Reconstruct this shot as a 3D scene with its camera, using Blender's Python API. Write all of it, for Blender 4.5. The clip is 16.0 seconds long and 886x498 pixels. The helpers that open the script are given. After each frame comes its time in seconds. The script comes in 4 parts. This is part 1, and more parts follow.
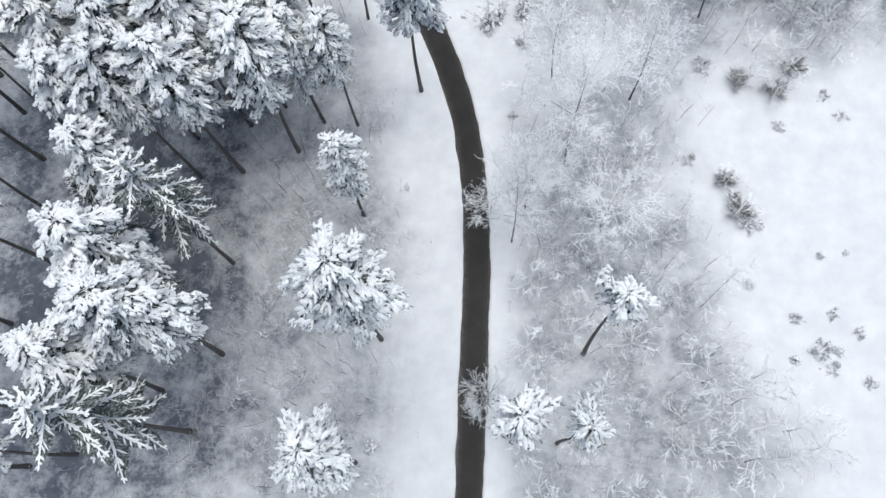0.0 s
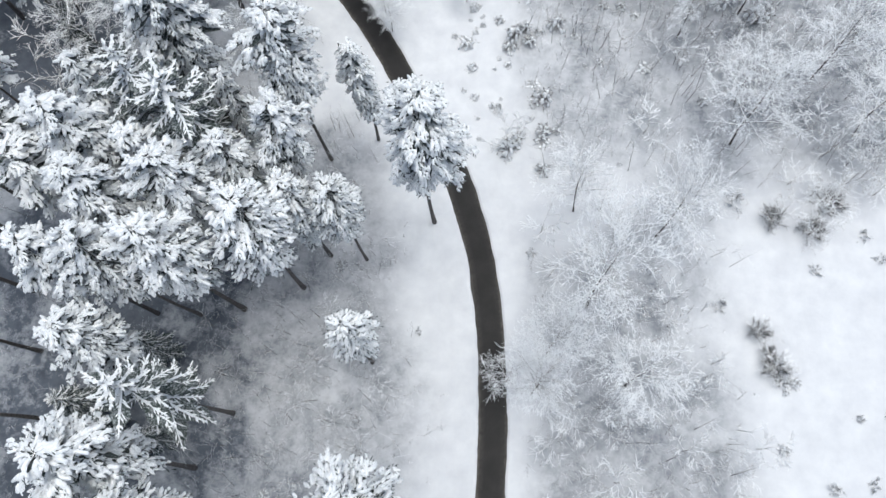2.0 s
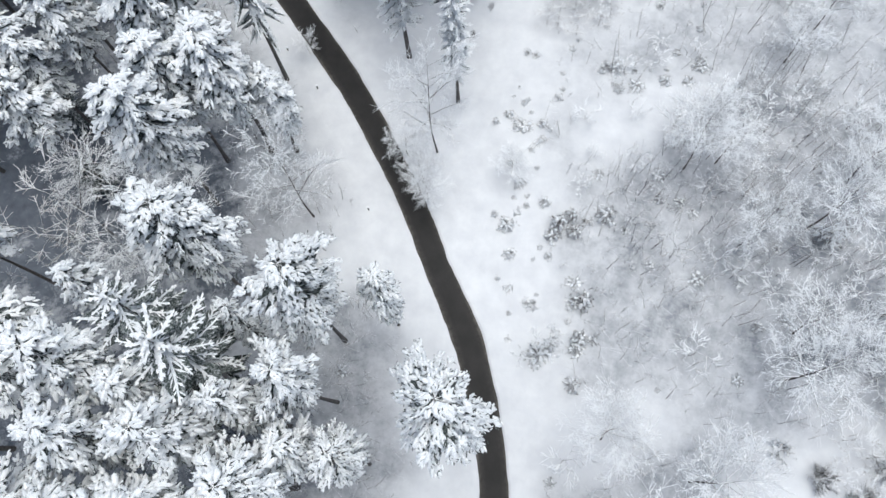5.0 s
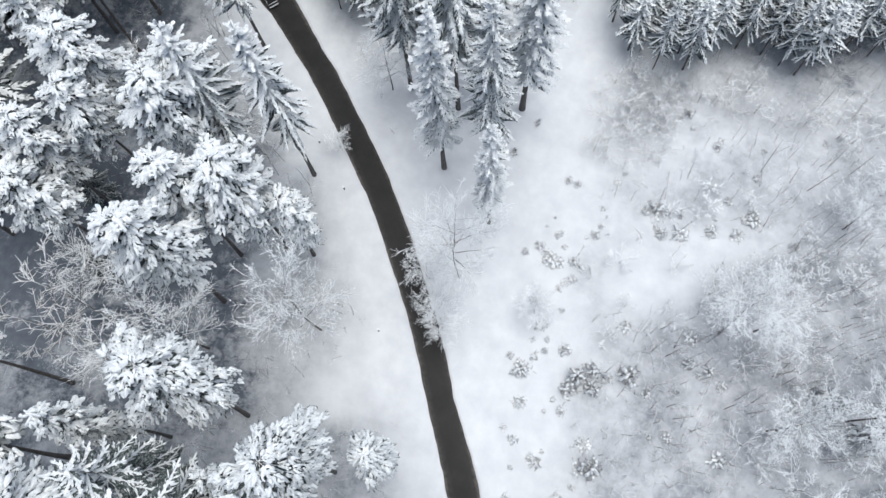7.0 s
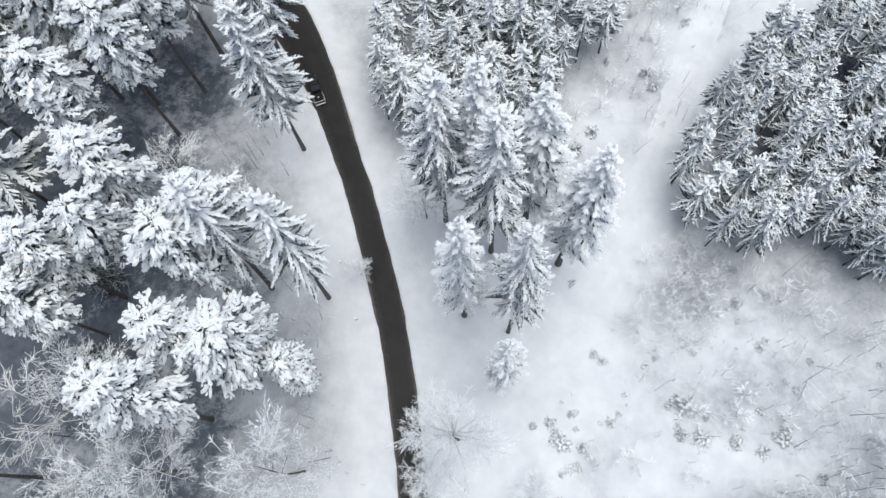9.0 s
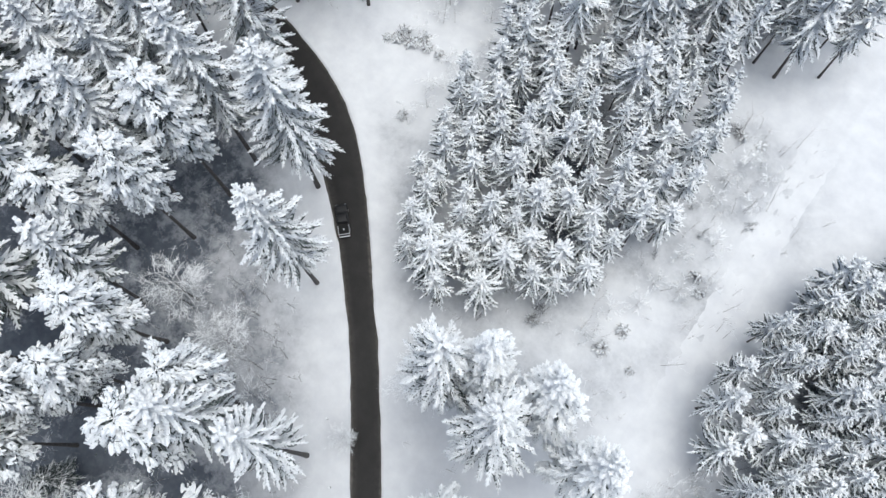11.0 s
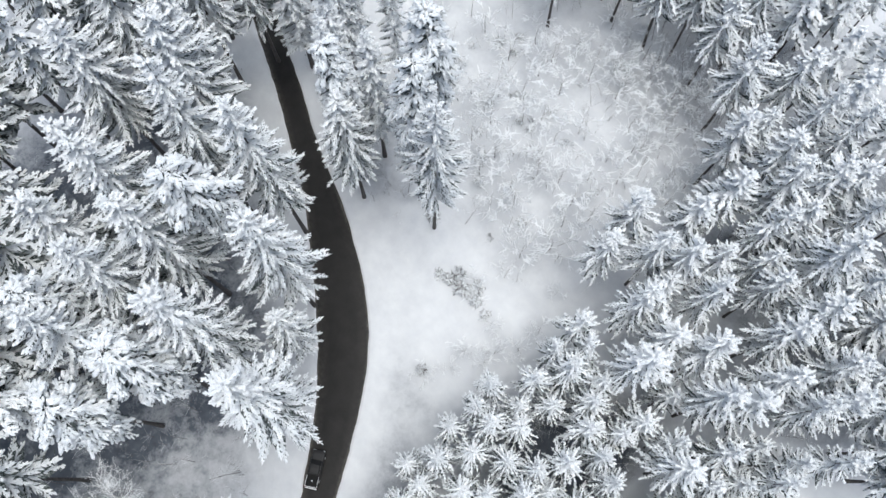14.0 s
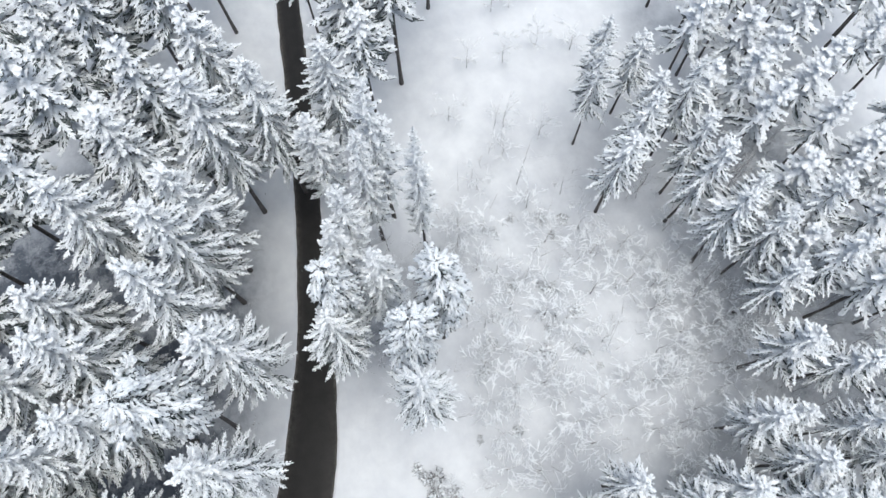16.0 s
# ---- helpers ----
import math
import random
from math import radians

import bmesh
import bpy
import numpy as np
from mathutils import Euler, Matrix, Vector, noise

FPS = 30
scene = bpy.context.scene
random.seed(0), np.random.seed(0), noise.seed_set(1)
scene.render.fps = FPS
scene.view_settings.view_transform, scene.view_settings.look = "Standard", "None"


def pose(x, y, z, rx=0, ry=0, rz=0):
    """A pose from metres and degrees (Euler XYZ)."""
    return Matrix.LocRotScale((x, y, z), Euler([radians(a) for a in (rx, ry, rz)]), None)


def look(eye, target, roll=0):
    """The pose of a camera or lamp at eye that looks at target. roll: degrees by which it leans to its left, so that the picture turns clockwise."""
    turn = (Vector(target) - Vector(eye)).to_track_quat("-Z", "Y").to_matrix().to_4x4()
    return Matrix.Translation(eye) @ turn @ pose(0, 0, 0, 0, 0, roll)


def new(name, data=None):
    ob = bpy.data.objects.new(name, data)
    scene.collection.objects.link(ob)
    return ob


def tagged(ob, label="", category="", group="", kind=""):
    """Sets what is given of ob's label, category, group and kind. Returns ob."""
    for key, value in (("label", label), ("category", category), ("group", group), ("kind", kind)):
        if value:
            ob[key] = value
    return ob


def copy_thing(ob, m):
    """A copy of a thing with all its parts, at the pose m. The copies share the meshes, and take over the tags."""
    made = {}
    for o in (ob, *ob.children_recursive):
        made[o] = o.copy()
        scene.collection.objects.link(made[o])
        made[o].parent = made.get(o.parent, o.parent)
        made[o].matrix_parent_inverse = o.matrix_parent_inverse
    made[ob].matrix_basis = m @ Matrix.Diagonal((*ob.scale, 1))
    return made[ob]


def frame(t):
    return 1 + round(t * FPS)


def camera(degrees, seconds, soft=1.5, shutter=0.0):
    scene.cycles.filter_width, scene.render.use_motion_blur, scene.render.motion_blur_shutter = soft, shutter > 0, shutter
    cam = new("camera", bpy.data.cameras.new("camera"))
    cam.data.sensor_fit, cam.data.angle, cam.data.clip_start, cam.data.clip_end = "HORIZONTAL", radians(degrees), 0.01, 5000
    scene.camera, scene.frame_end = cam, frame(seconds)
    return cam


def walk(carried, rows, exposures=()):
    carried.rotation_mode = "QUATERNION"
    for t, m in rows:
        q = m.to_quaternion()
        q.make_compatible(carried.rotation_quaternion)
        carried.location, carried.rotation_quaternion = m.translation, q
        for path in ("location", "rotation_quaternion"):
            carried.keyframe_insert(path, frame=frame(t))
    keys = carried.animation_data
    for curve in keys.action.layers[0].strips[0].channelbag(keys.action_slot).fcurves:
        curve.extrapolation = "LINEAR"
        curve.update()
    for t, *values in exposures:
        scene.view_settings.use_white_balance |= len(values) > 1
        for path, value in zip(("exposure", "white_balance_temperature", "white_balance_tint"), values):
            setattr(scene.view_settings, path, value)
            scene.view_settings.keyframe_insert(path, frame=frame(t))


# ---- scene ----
cam = camera(62.6, 16.0, soft=1.45)
METRES, EYE, TILT, LEAN, TURN = 200.0, 103.6, -72.0, 3.0, 0.0
ROWS = [
    (0.0, 0.0, 0.0, 0.0, 0.0, 0.0, -0.0),
    (0.5, -0.0028, 0.009, 0.029, 0.05, -0.13, -0.02),
    (1.0, -0.0054, 0.0176, 0.0568, 0.05, -0.17, -0.04),
    (1.5, -0.0075, 0.0262, 0.0836, 0.09, -0.2, -0.2),
    (2.0, -0.0086, 0.0343, 0.1094, 0.23, -0.23, -0.54),
    (2.5, -0.0101, 0.0424, 0.1343, 0.34, -0.17, -0.93),
    (3.0, -0.011, 0.0502, 0.159, 0.56, -0.16, -1.56),
    (3.5, -0.0129, 0.058, 0.183, 0.84, -0.13, -2.71),
    (4.0, -0.0146, 0.066, 0.2067, 1.2, -0.12, -3.99),
    (6.5, -0.026, 0.105, 0.3276, 3.86, -0.77, -12.92),
    (7.0, -0.0299, 0.1127, 0.3527, 4.48, -0.98, -14.8),
    (7.5, -0.0348, 0.1207, 0.3789, 5.12, -1.22, -16.67),
    (8.0, -0.0412, 0.1289, 0.406, 5.85, -1.5, -18.83),
    (8.5, -0.0486, 0.1373, 0.4337, 6.83, -1.86, -21.69),
    (11.0, -0.118, 0.1831, 0.5866, 12.01, -5.5, -36.3),
    (11.5, -0.1355, 0.1926, 0.6163, 13.57, -6.5, -39.37),
    (12.0, -0.1545, 0.2019, 0.6454, 15.39, -7.73, -42.59),
    (12.5, -0.1748, 0.2114, 0.6741, 17.55, -9.25, -45.76),
    (13.0, -0.1975, 0.2205, 0.7015, 19.78, -10.95, -48.81),
    (13.5, -0.2214, 0.2295, 0.7281, 22.48, -13.03, -51.84),
    (14.0, -0.2482, 0.2382, 0.7533, 25.55, -15.64, -54.92),
    (14.5, -0.2746, 0.2467, 0.7769, 29.3, -18.66, -57.82),
    (15.0, -0.3032, 0.2546, 0.7989, 33.11, -21.93, -60.33),
    (15.5, -0.3339, 0.2619, 0.8191, 37.1, -25.52, -62.63),
    (16.0, -0.365, 0.269, 0.8379, 41.8, -29.7, -64.67),
]
walk(cam, [(t, pose(0, 0, EYE, TILT, LEAN, TURN) @ pose(METRES * x, METRES * y, METRES * z, 90 + pitch, roll, yaw)) for t, x, y, z, yaw, pitch, roll in ROWS],
     [(0.0, 0.49, 6080.0, 5.0), (16.0, 0.58, 6040.0, 5.0)])

# ---- sky and sun: an even winter overcast ----
world = bpy.data.worlds.new("overcast")
scene.world = world
world.use_nodes = True
wn = world.node_tree.nodes
sky = wn.new("ShaderNodeTexSky")
sky.sky_type, sky.sun_disc = "NISHITA", False
sky.sun_elevation, sky.sun_rotation = radians(82), radians(58)
sky.air_density, sky.dust_density, sky.ozone_density = 1.0, 4.0, 1.0
world.node_tree.links.new(sky.outputs["Color"], wn["Background"].inputs["Color"])
wn["Background"].inputs["Strength"].default_value = 0.08
sun = new("sun", bpy.data.lights.new("sun", "SUN"))
sun.data.energy, sun.data.angle, sun.data.color = 1.55, radians(58), (1.0, 0.955, 0.895)
sun.matrix_world = look((11, 7, 100), (0, 0, 0))


# ---- materials ----
def material(name, rough=0.7):
    m = bpy.data.materials.new(name)
    m.use_nodes = True
    b = m.node_tree.nodes["Principled BSDF"]
    b.inputs["Roughness"].default_value = rough
    return m, m.node_tree.nodes, m.node_tree.links, b


def noise_tex(n, l, scale, detail=4.0, rough=0.6, coords="Object"):
    co = n.new("ShaderNodeTexCoord")
    t = n.new("ShaderNodeTexNoise")
    t.inputs["Scale"].default_value, t.inputs["Detail"].default_value, t.inputs["Roughness"].default_value = scale, detail, rough
    l.new(co.outputs[coords], t.inputs["Vector"])
    return t.outputs["Fac"]


def ramp(n, l, fac, stops):
    r = n.new("ShaderNodeValToRGB")
    while len(r.color_ramp.elements) < len(stops):
        r.color_ramp.elements.new(0.5)
    for e, (p, c) in zip(r.color_ramp.elements, stops):
        e.position, e.color = p, (*c, 1)
    l.new(fac, r.inputs["Fac"])
    return r.outputs["Color"]


def mix(n, l, fac, a, b, mode="MIX"):
    m = n.new("ShaderNodeMix")
    m.data_type, m.blend_type = "RGBA", mode
    for value, socket in ((fac, m.inputs["Factor"]), (a, m.inputs["A"]), (b, m.inputs["B"])):
        if isinstance(value, (int, float)):
            socket.default_value = value
        elif isinstance(value, tuple):
            socket.default_value = (*value, 1)
        else:
            l.new(value, socket)
    return m.outputs["Result"]


def maths(n, l, op, a, b):
    m = n.new("ShaderNodeMath")
    m.operation, m.use_clamp = op, True
    for value, socket in ((a, m.inputs[0]), (b, m.inputs[1])):
        if isinstance(value, (int, float)):
            socket.default_value = value
        else:
            l.new(value, socket)
    return m.outputs[0]


def bump(n, l, b, height, strength, distance):
    t = n.new("ShaderNodeBump")
    t.inputs["Strength"].default_value, t.inputs["Distance"].default_value = strength, distance
    l.new(height, t.inputs["Height"])
    l.new(t.outputs["Normal"], b.inputs["Normal"])


SNOW = (0.925, 0.94, 0.95)


def snow_material(name, scale, depth):
    """Fresh snow: near white, finely lumpy."""
    m, n, l, b = material(name, 0.75)
    l.new(ramp(n, l, noise_tex(n, l, scale), [(0.3, (0.82, 0.84, 0.86)), (0.55, SNOW)]), b.inputs["Base Color"])
    bump(n, l, b, noise_tex(n, l, scale * 2.5), 0.6, depth)
    return m


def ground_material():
    """Snow, thin, grey and littered with stalks where brush grows; forest shade is painted in too (attribute brush)."""
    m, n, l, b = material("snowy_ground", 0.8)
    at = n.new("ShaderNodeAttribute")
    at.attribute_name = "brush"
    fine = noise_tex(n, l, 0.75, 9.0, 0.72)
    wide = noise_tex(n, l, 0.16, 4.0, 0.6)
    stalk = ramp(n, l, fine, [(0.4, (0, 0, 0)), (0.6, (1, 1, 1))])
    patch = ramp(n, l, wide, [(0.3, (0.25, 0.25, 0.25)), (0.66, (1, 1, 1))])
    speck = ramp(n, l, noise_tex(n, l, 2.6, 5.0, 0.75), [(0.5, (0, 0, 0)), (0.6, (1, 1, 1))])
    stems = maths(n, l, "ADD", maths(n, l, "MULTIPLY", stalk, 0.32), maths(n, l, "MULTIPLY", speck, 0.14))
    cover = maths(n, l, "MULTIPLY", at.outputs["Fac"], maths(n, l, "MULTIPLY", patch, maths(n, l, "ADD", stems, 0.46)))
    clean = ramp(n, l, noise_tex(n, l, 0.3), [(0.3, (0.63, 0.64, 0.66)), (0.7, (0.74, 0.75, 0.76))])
    # Blue-grey stands for both littered snow and painted forest shade.
    litter_shade = ramp(n, l, noise_tex(n, l, 0.6), [(0.3, (0.08, 0.093, 0.115)), (0.7, (0.15, 0.167, 0.195))])
    l.new(mix(n, l, cover, clean, litter_shade), b.inputs["Base Color"])
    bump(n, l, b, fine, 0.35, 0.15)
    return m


def asphalt_material():
    """Wet dark asphalt with paler slush dragged in from both edges (attribute edge)."""
    m, n, l, b = material("wet_asphalt", 0.6)
    b.inputs["Specular IOR Level"].default_value = 0.25
    at = n.new("ShaderNodeAttribute")
    at.attribute_name = "edge"
    tar = ramp(n, l, noise_tex(n, l, 0.35, 6.0), [(0.3, (0.013, 0.0123, 0.0118)), (0.7, (0.023, 0.0217, 0.0208))])
    grit = ramp(n, l, noise_tex(n, l, 14.0, 2.0), [(0.35, (0.8, 0.8, 0.8)), (0.7, (1.25, 1.22, 1.2))])
    tar = mix(n, l, 1.0, tar, grit, "MULTIPLY")
    slush = maths(n, l, "MULTIPLY", at.outputs["Fac"], ramp(n, l, noise_tex(n, l, 1.3, 6.0, 0.7), [(0.35, (0.1, 0.1, 0.1)), (0.65, (1, 1, 1))]))
    l.new(mix(n, l, slush, tar, (0.42, 0.38, 0.33)), b.inputs["Base Color"])
    bump(n, l, b, noise_tex(n, l, 9.0), 0.25, 0.02)
    return m


def bark_material(name, dark, light, frost):
    """Bark, with snow clinging to what faces up."""
    m, n, l, b = material(name, 0.85)
    bark = ramp(n, l, noise_tex(n, l, 2.5, 6.0, 0.7), [(0.3, dark), (0.7, light)])
    geo = n.new("ShaderNodeNewGeometry")
    sep = n.new("ShaderNodeSeparateXYZ")
    l.new(geo.outputs["Normal"], sep.inputs["Vector"])
    up = maths(n, l, "ADD", sep.outputs["Z"], maths(n, l, "SUBTRACT", noise_tex(n, l, 1.7), 0.5))
    lie = ramp(n, l, up, [(frost, (0, 0, 0)), (frost + 0.2, (1, 1, 1))])
    l.new(mix(n, l, lie, bark, SNOW), b.inputs["Base Color"])
    bump(n, l, b, noise_tex(n, l, 6.0), 0.5, 0.05)
    return m


def needle_material(name, dark, light, rime):
    """Dark conifer needles, partly rimed."""
    m, n, l, b = material(name, 0.8)
    green = ramp(n, l, noise_tex(n, l, 1.2, 5.0, 0.7), [(0.3, dark), (0.7, light)])
    white = ramp(n, l, noise_tex(n, l, 5.0, 5.0, 0.7), [(0.46, (0, 0, 0)), (0.66, (rime, rime, rime))])
    l.new(mix(n, l, white, green, (0.7, 0.73, 0.75)), b.inputs["Base Color"])
    bump(n, l, b, noise_tex(n, l, 12.0), 0.8, 0.08)
    return m


def plain_material(name, colour, rough, metal=0.0):
    m, n, l, b = material(name, rough)
    c = tuple(v * 0.8 for v in colour)
    l.new(ramp(n, l, noise_tex(n, l, 8.0), [(0.3, c), (0.7, colour)]), b.inputs["Base Color"])
    b.inputs["Metallic"].default_value = metal
    return m


def bough_snow_material():
    """Snow on boughs, with dark needle tips showing through in specks."""
    m, n, l, b = material("bough_snow", 0.75)
    white = ramp(n, l, noise_tex(n, l, 1.8), [(0.3, (0.84, 0.87, 0.885)), (0.55, SNOW)])
    speck = ramp(n, l, noise_tex(n, l, 13.0, 5.0, 0.75), [(0.36, (1, 1, 1)), (0.47, (0, 0, 0))])
    l.new(mix(n, l, maths(n, l, "MULTIPLY", speck, 0.5), white, (0.06, 0.078, 0.074)), b.inputs["Base Color"])
    bump(n, l, b, noise_tex(n, l, 7.0, 5.0, 0.65), 0.8, 0.1)
    return m


M_SNOW = bough_snow_material()
M_CAP = snow_material("cap_snow", 2.2, 0.05)
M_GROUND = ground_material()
M_ROAD = asphalt_material()
M_BARK = bark_material("conifer_bark", (0.042, 0.038, 0.036), (0.16, 0.145, 0.135), 0.6)
M_LIMB = bark_material("snowy_limb", (0.05, 0.042, 0.038), (0.13, 0.11, 0.1), 0.35)
M_RIME = bark_material("rimed_twig", (0.5, 0.5, 0.505), (0.84, 0.845, 0.85), 0.0)
M_GREY = bark_material("grey_twig", (0.16, 0.138, 0.128), (0.37, 0.335, 0.32), 0.3)
M_BRUSH = bark_material("frosted_brush", (0.1, 0.09, 0.087), (0.29, 0.272, 0.268), 0.32)
M_POLE = bark_material("sapling_bark", (0.06, 0.055, 0.053), (0.3, 0.28, 0.275), 0.72)
M_SHRUB = bark_material("shrub_twig", (0.045, 0.041, 0.04), (0.13, 0.118, 0.114), 0.72)
M_NEEDLE = needle_material("pine_needles", (0.012, 0.02, 0.018), (0.034, 0.052, 0.046), 0.36)
M_SPRUCE = needle_material("spruce_needles", (0.012, 0.022, 0.019), (0.038, 0.057, 0.05), 0.6)


# ---- mesh tools ----
def raw_mesh(name, verts, faces, mat, smooth=True):
    me = bpy.data.meshes.new(name)
    verts, faces = np.asarray(verts, dtype=np.float32), np.asarray(faces, dtype=np.int32)
    k = faces.shape[1]
    me.vertices.add(len(verts))
    me.vertices.foreach_set("co", verts.ravel())
    me.loops.add(faces.size)
    me.loops.foreach_set("vertex_index", faces.ravel())
    me.polygons.add(len(faces))
    me.polygons.foreach_set("loop_start", np.arange(0, faces.size, k, dtype=np.int32))
    me.update(calc_edges=True)
    me.polygons.foreach_set("use_smooth", np.full(len(faces), smooth))
    me.materials.append(mat)
    me.validate()
    return me


def part(name, mesh, parent, label="", kind=""):
    ob = new(name, mesh)
    ob.parent = parent
    return tagged(ob, label, kind=kind)


def unit(v):
    return v / np.maximum(np.linalg.norm(v, axis=-1, keepdims=True), 1e-6)


def loaves(rows, blunt=True, closed=True):
    """Blunt round-backed lobes, flat below. rows: base xyz, direction xyz, length, width, thickness. Not blunt: plain ridges. Not closed: no underside."""
    a = np.asarray(rows, dtype=float)
    p, d, ln, wd, th = a[:, :3], unit(a[:, 3:6]), a[:, 6:7], a[:, 7:8] / 2, a[:, 8:9]
    side = unit(np.cross(d, (0, 0, 1.0)) + (1e-4, 0, 0))
    up = np.cross(side, d)
    if blunt:
        c, e = p + d * ln * 0.15, p + d * ln * 0.88
        cols = [p, c - side * wd * 0.85, c + up * th, c + side * wd * 0.85, e - side * wd * 0.9, e + up * th * 0.95, e + side * wd * 0.9, p + d * ln + up * th * 0.2]
        f = [(0, 2, 1), (0, 3, 2), (1, 2, 5), (1, 5, 4), (2, 3, 6), (2, 6, 5), (4, 5, 7), (5, 6, 7), (0, 1, 3), (1, 4, 6), (1, 6, 3), (4, 7, 6)][:12 if closed else 8]
    else:
        c = p + d * ln * 0.55
        cols = [p, c - side * wd, c + up * th, c + side * wd, p + d * ln]
        f = [(0, 2, 1), (0, 3, 2), (1, 2, 4), (2, 3, 4), (0, 1, 3), (1, 4, 3)][:6 if closed else 4]
    rough = np.random.default_rng(len(a)).normal(0, 1, (len(a), len(cols), 3)) * (0.16 * np.minimum(wd, 0.25))[:, None]
    v = (np.stack(cols, axis=1) + rough).reshape(-1, 3)
    return v, (np.array(f)[None] + len(cols) * np.arange(len(a))[:, None, None]).reshape(-1, 3)


def lobes(rows):
    """Round-backed lobes of snow, open below. rows: base xyz, direction xyz, length, width, thickness."""
    a = np.asarray(rows, dtype=float)
    p, d, ln, wd, th = a[:, :3], unit(a[:, 3:6]), a[:, 6:7], a[:, 7:8] / 2, a[:, 8:9]
    side = unit(np.cross(d, (0, 0, 1.0)) + (1e-4, 0, 0))
    up = np.cross(side, d)
    cols = [p]
    for q, k in ((0.22, 0.95), (0.76, 1.0)):
        c = p + d * ln * q
        cols += [c + side * wd * k * x + up * th * k * z for x, z in ((-1, -0.1), (-0.55, 0.86), (0.55, 0.86), (1, -0.1))]
    cols.append(p + d * ln + up * th * 0.15)
    f = [(0, 2, 1), (0, 3, 2), (0, 4, 3), (5, 6, 9), (6, 7, 9), (7, 8, 9)]
    for j in (1, 2, 3):
        f += [(j, j + 1, j + 5), (j, j + 5, j + 4)]
    rough = np.random.default_rng(len(a)).normal(0, 1, (len(a), 10, 3)) * (0.16 * np.minimum(wd, 0.3))[:, None]
    v = (np.stack(cols, axis=1) + rough).reshape(-1, 3)
    return v, (np.array(f)[None] + 10 * np.arange(len(a))[:, None, None]).reshape(-1, 3)


def joined(*pieces):
    vs, fs, at = [], [], 0
    for v, f in pieces:
        vs.append(v)
        fs.append(f + at)
        at += len(v)
    return np.concatenate(vs), np.concatenate(fs)


def tubes(rows, sides):
    """Tapered sticks. rows: start xyz, end xyz, two radii."""
    a = np.asarray(rows, dtype=float)
    p, q, r0, r1 = a[:, :3], a[:, 3:6], a[:, 6:7], a[:, 7:8]
    d = unit(q - p)
    side = unit(np.cross(d, (0.31, 0.2, 0.93)) + (1e-4, 0, 0))
    up = np.cross(side, d)
    v = []
    for c, r in ((p, r0), (q, r1)):
        for k in range(sides):
            t = 2 * math.pi * k / sides
            v.append(c + r * (math.cos(t) * side + math.sin(t) * up))
    v = np.stack(v, axis=1).reshape(-1, 3)
    f = []
    for k in range(sides):
        j = (k + 1) % sides
        f += [(k, k + sides, j), (j, k + sides, j + sides)]
    n = len(a)
    return v, (np.array(f)[None] + 2 * sides * np.arange(n)[:, None, None]).reshape(-1, 3)


def trunk_mesh(name, rng, h, r, lean, mat):
    """A tapered, slightly bent stem with a flared foot."""
    k, sides, vs, fs = 10, 8, [], []
    bend = rng.normal(0, lean, (2, 2))
    for i in range(k + 1):
        s = i / k
        cx, cy = bend[0] * math.sin(s * 3.1) + bend[1] * math.sin(s * 6.2) * 0.4
        rr = r * (1 - 0.93 * s) * (1 + 0.25 * math.exp(-s * 30))
        for j in range(sides):
            a = 2 * math.pi * j / sides
            vs.append((cx + rr * math.cos(a), cy + rr * math.sin(a), s * h - 0.4 * (i == 0)))
    for i in range(k):
        for j in range(sides):
            a, b = i * sides + j, i * sides + (j + 1) % sides
            fs.append((a, b, b + sides, a + sides))
    return raw_mesh(name, vs, fs, mat), lambda z: (bend[0] * math.sin(z / h * 3.1) + bend[1] * math.sin(z / h * 6.2) * 0.4)


# ---- road line ----
ROAD = [(-6, -60, 1.9), (-3.2, -25, 1.9), (-2.0, -1.6, 1.9), (-0.9, 20, 1.95), (-0.4, 34, 1.95), (-1.0, 47, 1.95), (-2.7, 58.3, 2.0), (-7.3, 72.4, 2.1),
        (-13.4, 83.6, 2.0), (-18.8, 93.8, 1.95), (-25.6, 104.3, 2.0), (-32.5, 113.9, 2.1), (-39.5, 122.3, 2.1), (-47.0, 130.7, 2.1),
        (-54.0, 137.6, 2.15), (-60.2, 143.6, 2.6), (-66.9, 149.4, 3.2), (-74.0, 154.2, 3.8), (-82.0, 158.1, 3.75), (-90.0, 160.9, 3.3),
        (-98.5, 163.3, 2.55), (-108.3, 165.4, 2.1), (-119.0, 168.0, 2.0), (-140, 172, 2.0), (-190, 180, 2.0)]


def spline(points, step):
    """Even samples of a smooth line through the points: x, y, half width."""
    p = np.array([points[0], *points, points[-1]], dtype=float)
    out = []
    for i in range(1, len(p) - 2):
        a, b, c, d = p[i - 1], p[i], p[i + 1], p[i + 2]
        k = max(2, int(np.linalg.norm((c - b)[:2]) / step))
        for t in np.arange(k) / k:
            out.append(0.5 * (2 * b + (c - a) * t + (2 * a - 5 * b + 4 * c - d) * t * t + (3 * b - a - 3 * c + d) * t ** 3))
    return np.array(out)


LINE = spline(ROAD, 0.8)
HEADING = unit(np.gradient(LINE[:, :2], axis=0))
RIGHT = np.stack([HEADING[:, 1], -HEADING[:, 0]], axis=1)


